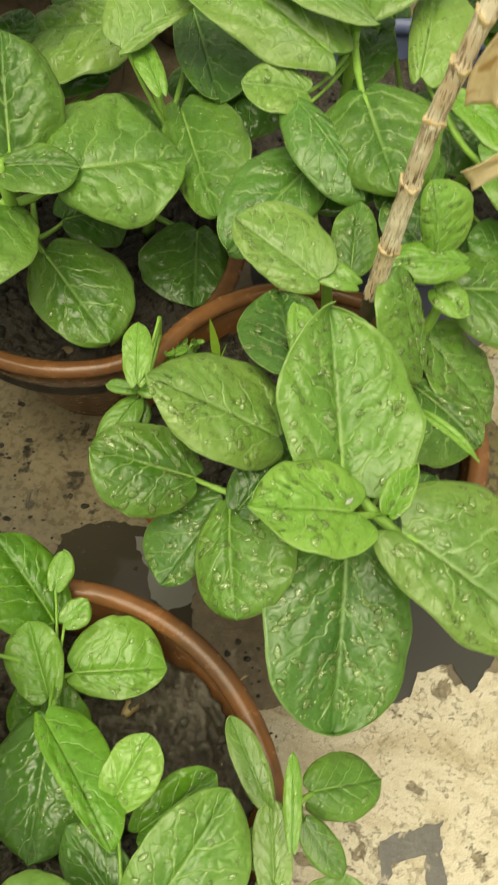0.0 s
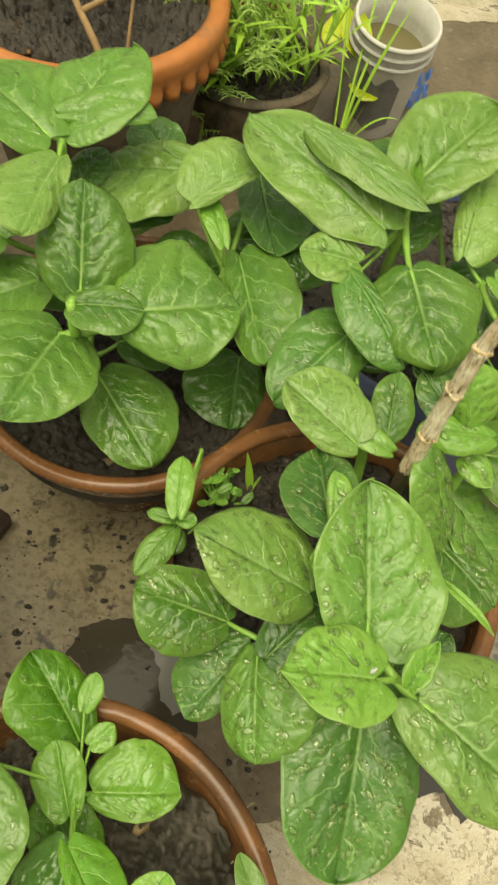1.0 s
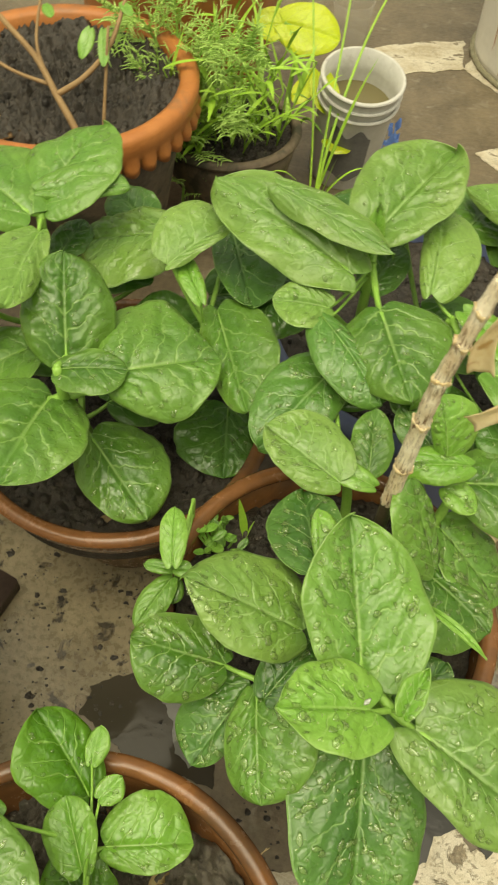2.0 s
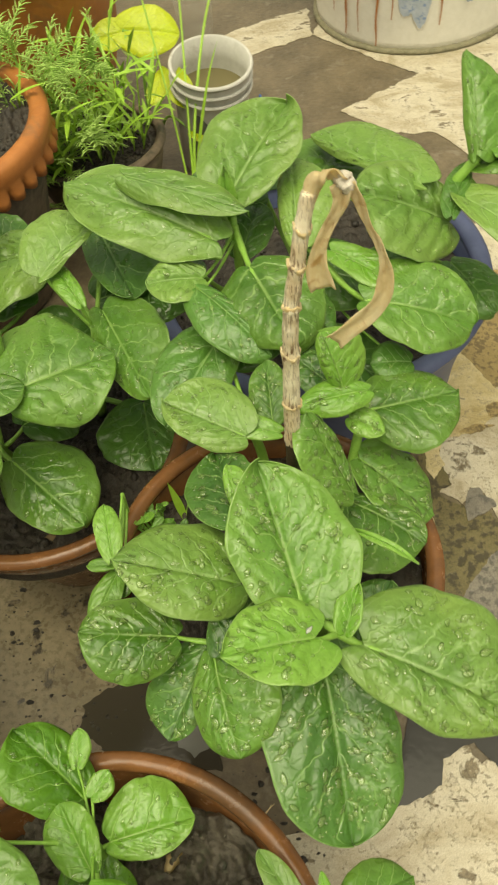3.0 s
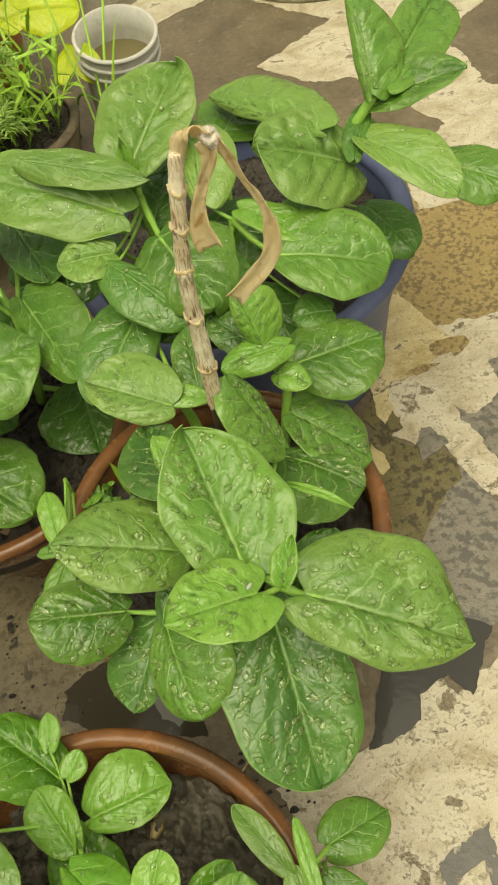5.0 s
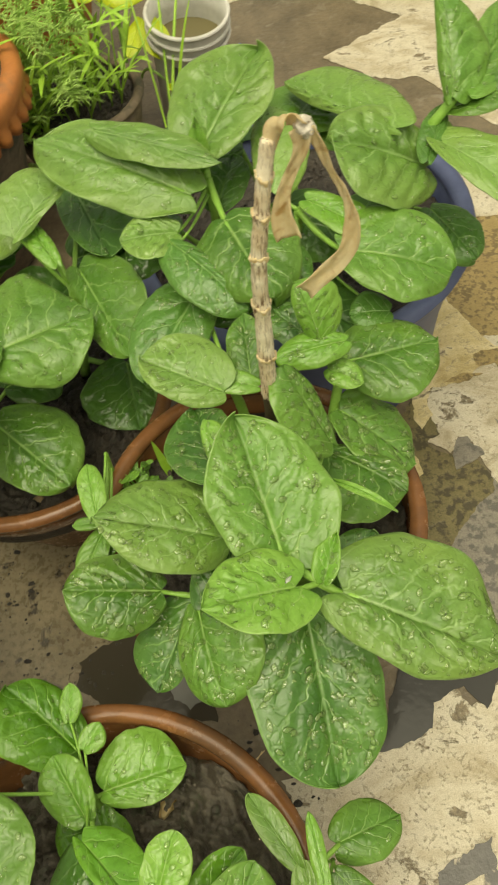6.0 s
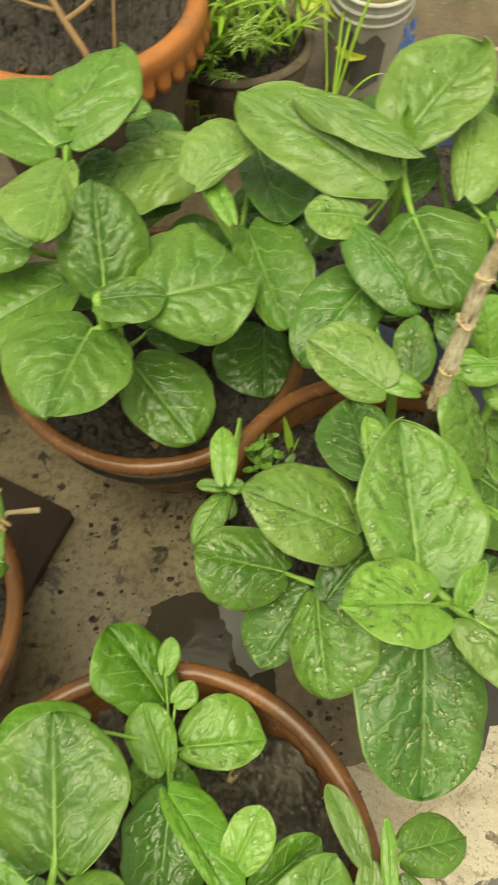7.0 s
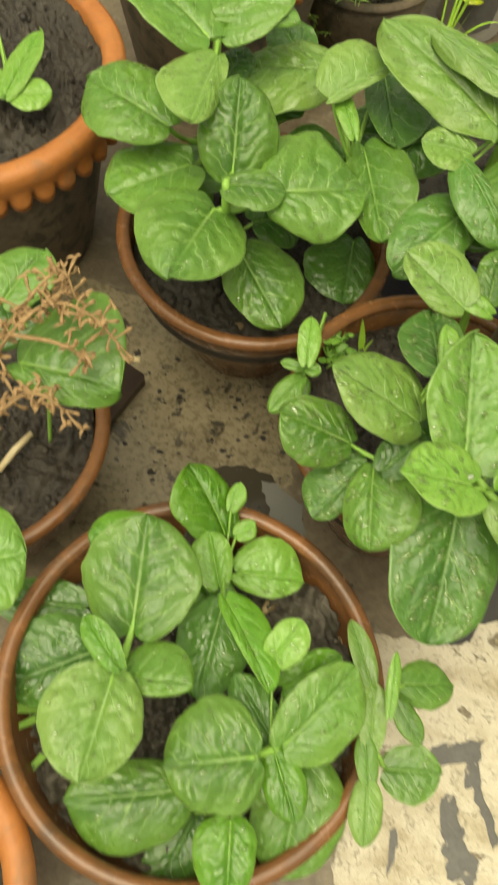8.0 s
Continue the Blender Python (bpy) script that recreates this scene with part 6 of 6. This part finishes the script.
def tall_grass():
    root = thing("tall_grass", (0.14, 1.291, 0.0), "thin tall grass stalks leaning over a bucket", "grass")
    for pts, w in (([(0.140, 1.285, 0.0), (0.146, 1.34, 0.10), (0.155, 1.438, 0.20), (0.160, 1.52, 0.27)], 0.0022),
                   ([(0.142, 1.287, 0.0), (0.152, 1.34, 0.10), (0.185, 1.44, 0.20), (0.225, 1.53, 0.26)], 0.0026),
                   ([(0.138, 1.283, 0.0), (0.130, 1.34, 0.11), (0.112, 1.44, 0.22), (0.090, 1.55, 0.30)], 0.0018)):
        stalk(root, pts, w, w * 0.5, GRASS, "stalk")
    for b, t, w, q in (((0.146, 1.31, 0.05), (0.200, 1.36, 0.22), 0.006, 0.2), ((0.142, 1.29, 0.03), (0.215, 1.30, 0.10), 0.005, 0.5), ((0.142, 1.29, 0.02), (0.175, 1.26, 0.12), 0.006, 0.2),
                       ((0.142, 1.29, 0.03), (0.075, 1.25, 0.11), 0.006, 0.5), ((0.143, 1.29, 0.02), (0.165, 1.275, 0.13), 0.004, 0.1)):
        bm = bmesh.new()
        blade(bm, b, t, w, q)
        part("blade", bm, GRASS, root)


tall_grass()


def lime_vine():
    root = thing("lime_vine", (0.10, 1.46, 0.0), "yellow lime-green heart leaves on a thin vine", "vine")
    stalk(root, [(0.090, 1.46, 0.0), (0.088, 1.465, 0.10), (0.095, 1.475, 0.17), (0.100, 1.48, 0.20)], 0.003, 0.002)
    stalk(root, [(0.090, 1.455, 0.01), (0.115, 1.42, 0.09), (0.150, 1.385, 0.085)], 0.0025, 0.0015)
    for b, t, u, w in (((0.072, 1.472, 0.197), (0.150, 1.462, 0.186), (0.1, -0.65, 0.76), 0.072), ((0.078, 1.472, 0.196), (0.030, 1.470, 0.190), (0, -0.6, 0.8), 0.046),
                       ((0.128, 1.440, 0.150), (0.150, 1.385, 0.118), (0.2, -0.5, 0.85), 0.042), ((0.120, 1.436, 0.148), (0.098, 1.398, 0.125), (-0.2, -0.5, 0.85), 0.030), ((0.150, 1.385, 0.085), (0.186, 1.372, 0.080), (0, -0.35, 0.94), 0.036)):
        leaf(root, b, t, u, w, LIME, heart=0.12, drops=0, stem=b, pucker=0.5)


lime_vine()


# ---- woody shrub and litter in the scalloped pot ----
def shrub():
    root = thing("woody_shrub", (-0.12, 1.085, 0.225), "small woody shrub with bare forked branches", "shrub")
    for pts, a, b in (([(-0.108, 1.090, 0.215), (-0.118, 1.095, 0.250), (-0.140, 1.115, 0.275), (-0.165, 1.14, 0.30), (-0.205, 1.17, 0.32), (-0.25, 1.21, 0.34)], 0.0045, 0.0024),
                      ([(-0.140, 1.115, 0.275), (-0.112, 1.130, 0.290), (-0.090, 1.16, 0.31), (-0.080, 1.21, 0.34)], 0.0034, 0.0020),
                      ([(-0.150, 1.125, 0.285), (-0.165, 1.15, 0.31), (-0.165, 1.19, 0.345)], 0.0022, 0.0014), ([(-0.095, 1.105, 0.215), (-0.092, 1.12, 0.26), (-0.090, 1.16, 0.33)], 0.0022, 0.0014),
                      ([(-0.150, 1.125, 0.280), (-0.190, 1.135, 0.285), (-0.240, 1.15, 0.30)], 0.0022, 0.0016), ([(-0.100, 1.10, 0.222), (-0.08, 1.115, 0.236), (-0.07, 1.10, 0.238)], 0.0024, 0.0014)):
        stalk(root, pts, a, b, TWIG, "branch")
    for b, t, w in (((-0.112, 1.170, 0.32), (-0.118, 1.145, 0.300), 0.016), ((-0.098, 1.170, 0.32), (-0.092, 1.135, 0.300), 0.012), ((-0.215, 1.165, 0.32), (-0.238, 1.150, 0.31), 0.018), ((-0.085, 1.20, 0.335), (-0.070, 1.185, 0.33), 0.011), ((-0.16, 1.18, 0.335), (-0.15, 1.165, 0.33), 0.012)):
        leaf(root, b, t, (0.1, -0.5, 0.85), w, YOUNG, drops=0, pucker=0.3)


shrub()


def litter(kind, x, y, z, size, turn, mat, label, category):
    """A flat curled scrap: bark chip, dead leaf bit or pebble."""
    r = random.Random(int(x * 9999) + int(y * 777))
    bm = bmesh.new()
    if kind == "pebble":
        bmesh.ops.create_icosphere(bm, subdivisions=2, radius=size / 2)
        for v in bm.verts:
            v.co *= 1 + 0.18 * noise.noise(v.co * 160 + Vector((x, y, 0)) * 50)
            v.co.z *= 0.6
            v.co.x *= 1.25
    else:
        n = 7
        g = []
        for i in range(n + 1):
            t = i / n
            w = size * 0.22 * math.sin(math.pi * (0.12 + 0.8 * t)) * (1 + 0.3 * r.uniform(-1, 1))
            g.append([bm.verts.new(((t - 0.5) * size, s * w, 0.10 * size * s * s + 0.10 * size * math.sin(3 * t + x * 70))) for s in (-1, -0.3, 0.4, 1)])
        for p, q in zip(g, g[1:]):
            for k in range(3):
                bm.faces.new((p[k], q[k], q[k + 1], p[k + 1]))
        top = list(bm.faces)
        bmesh.ops.solidify(bm, geom=top, thickness=0.0012)
    bmesh.ops.transform(bm, matrix=pose(x, y, z, r.uniform(-12, 12), r.uniform(-12, 12), turn), verts=bm.verts)
    return tagged(part(kind, bm, mat), label, category)


SCRAP = speckled("white_petal", (0.75, 0.75, 0.73), (0.9, 0.9, 0.88), 90.0, 0.4)
for cx, cy, s, a in ((-0.180, 1.085, 0.030, 20), (-0.195, 1.062, 0.022, 70), (-0.105, 1.100, 0.028, -10), (-0.060, 1.105, 0.018, 40), (-0.215, 1.125, 0.020, 130), (-0.150, 1.075, 0.020, 160)):
    litter("bark_chip", cx, cy, 0.238, s, a, TWIG, "brown bark chip on wet soil", "bark chip")
litter("pebble", -0.001, 0.685, 0.160, 0.010, 15, PEBBLE, "small tan pebble on wet soil", "pebble")
litter("dead_leaf", 0.092, 0.430, 0.152, 0.020, 60, STRAW, "small dead orange leaf on soil", "dead leaf")
litter("dead_leaf", 0.060, 0.462, 0.150, 0.030, -15, TWIG, "dry brown leaf scrap on soil", "dead leaf")
for i in range(34):
    r_ = random.Random(100 + i)
    a_, q_ = r_.uniform(0, 6.28), 0.125 * math.sqrt(r_.random())
    litter("pebble", -0.164 + q_ * math.cos(a_), 1.204 + q_ * math.sin(a_), 0.234, r_.uniform(0.003, 0.007), 40 * i, SOIL if i % 3 else PEBBLE, "small clod on wet soil", "clod")


# ---- dry tangle in the side pot ----
def dry_tangle():
    r = random.Random(21)
    husk = speckled("dry_husk", (0.24, 0.14, 0.060), (0.46, 0.30, 0.145), 60.0, 0.7)
    root = thing("dry_twigs", (-0.20, 0.50, 0.14), "tangle of dry brown twigs and shrivelled flowers", "dead plant")
    mains = [[(-0.19, 0.48, 0.135), (-0.165, 0.50, 0.26), (-0.135, 0.523, 0.325), (-0.112, 0.548, 0.338), (-0.083, 0.548, 0.336), (-0.062, 0.540, 0.322)],
             [(-0.18, 0.50, 0.135), (-0.160, 0.51, 0.28), (-0.128, 0.545, 0.338), (-0.112, 0.572, 0.345), (-0.098, 0.560, 0.333)],
             [(-0.19, 0.46, 0.135), (-0.150, 0.48, 0.27), (-0.108, 0.490, 0.309), (-0.085, 0.488, 0.300)],
             [(-0.135, 0.523, 0.325), (-0.10, 0.525, 0.326), (-0.075, 0.520, 0.322)]]
    for pts in mains:
        stalk(root, pts, 0.0018, 0.0009, husk, "twig")
        line = spline(pts, 8)
        for i in range(10, len(line)):
            for _ in range(2):
                a = line[i]
                e = a + Vector((r.uniform(-1, 1), r.uniform(-1, 1), r.uniform(-0.8, 0.5))).normalized() * r.uniform(0.006, 0.018)
                m = (a + e) / 2 + Vector((r.uniform(-1, 1), r.uniform(-1, 1), r.uniform(-1, 1))) * 0.004
                bm = bmesh.new()
                tube(bm, bend(a, m, e, 5), [0.0010, 0.0009, 0.0008, 0.0012, 0.0017, 0.0010], 5)
                if r.random() < 0.6:
                    for _ in range(3):
                        t = e + Vector((r.uniform(-1, 1), r.uniform(-1, 1), r.uniform(-1, 0.4))).normalized() * r.uniform(0.004, 0.008)
                        blade(bm, e, t, 0.0026, 0.3, 4)
                tagged(part("shrivelled_flower", bm, husk, root), kind="stuff")
    return root


dry_tangle()
stick = bmesh.new()
tube(stick, [(-0.130, 0.585, 0.150), (-0.095, 0.593, 0.205), (-0.069, 0.594, 0.211)], [0.0016, 0.0018, 0.0024], 8)
tagged(part("broken_twig", stick, STRAW), "pale broken twig sticking out over a pot rim", "twig")
stick = bmesh.new()
tube(stick, [(-0.171, 0.488, 0.142), (-0.163, 0.510, 0.146), (-0.156, 0.530, 0.143)], [0.003, 0.0034, 0.0028], 8)
tagged(part("broken_twig", stick, STRAW), "short broken pale twig on soil", "twig")


# ---- tiny weeds and roots ----
def tiny_weeds(x, y, z, count, spread, seed, label):
    r = random.Random(seed)
    root = thing("tiny_weeds", (x, y, z), label, "weeds")
    for i in range(count):
        a, q = r.uniform(0, 6.28), spread * math.sqrt(r.random())
        b = Vector((x + q * math.cos(a), y + q * math.sin(a), z + r.uniform(0.004, 0.022)))
        t = b + Vector((r.uniform(-1, 1), r.uniform(-1, 1), r.uniform(-0.1, 0.5))).normalized() * r.uniform(0.007, 0.014)
        leaf(root, b, t, (r.uniform(-0.3, 0.3), r.uniform(-0.6, 0.1), 1.0), (t - b).length * 0.62, YOUNG if i % 3 else LEAF, drops=0, pucker=0.4, stem=(b.x * 0.6 + x * 0.4, b.y * 0.6 + y * 0.4, z))


tiny_weeds(0.098, 0.660, 0.188, 22, 0.018, 3, "cluster of tiny green weeds beside a pot rim")
tiny_weeds(0.075, 0.262, 0.148, 10, 0.014, 4, "cluster of tiny green weeds on grey soil")
shoot = thing("grass_shoot", (0.118, 0.672, 0.185), "small pointed yellow-green shoot in wet soil", "shoot")
for tip_, w_ in (((0.110, 0.682, 0.225), 0.008), ((0.124, 0.672, 0.212), 0.006)):
    bm_ = bmesh.new()
    blade(bm_, (0.118, 0.672, 0.182), tip_, w_, 0.05)
    part("blade", bm_, GRASS, shoot)
roots = thing("dry_roots", (0.168, 0.415, 0.14), "thin straw-coloured dry roots along a pot wall", "dry roots")
for i in range(9):
    r_ = random.Random(300 + i)
    b_ = Vector((0.160 + r_.uniform(-0.010, 0.008), 0.400 + r_.uniform(-0.03, 0.03), 0.146))
    stalk(roots, [b_, b_ + Vector((r_.uniform(-0.01, 0.01), 0.012, 0.008)), b_ + Vector((r_.uniform(-0.012, 0.012), 0.028, 0.004))], 0.0005, 0.0003, STRAW, "root")
litter_blades = thing("grass_clump", (-0.035, 0.30, 0.14), "few flat green grass blades at a pot edge", "grass")
for b_, t_, w_ in (((-0.035, 0.300, 0.140), (-0.060, 0.240, 0.165), 0.007), ((-0.050, 0.310, 0.140), (-0.095, 0.290, 0.180), 0.009), ((-0.050, 0.308, 0.140), (-0.080, 0.275, 0.175), 0.007)):
    bm_ = bmesh.new()
    blade(bm_, b_, t_, w_, 0.15)
    part("blade", bm_, STEM, litter_blades)

litter("petal_scrap", 0.1986, 0.5023, 0.3265, 0.006, 50, SCRAP, "tiny white petal scrap on a wet leaf", "petal")
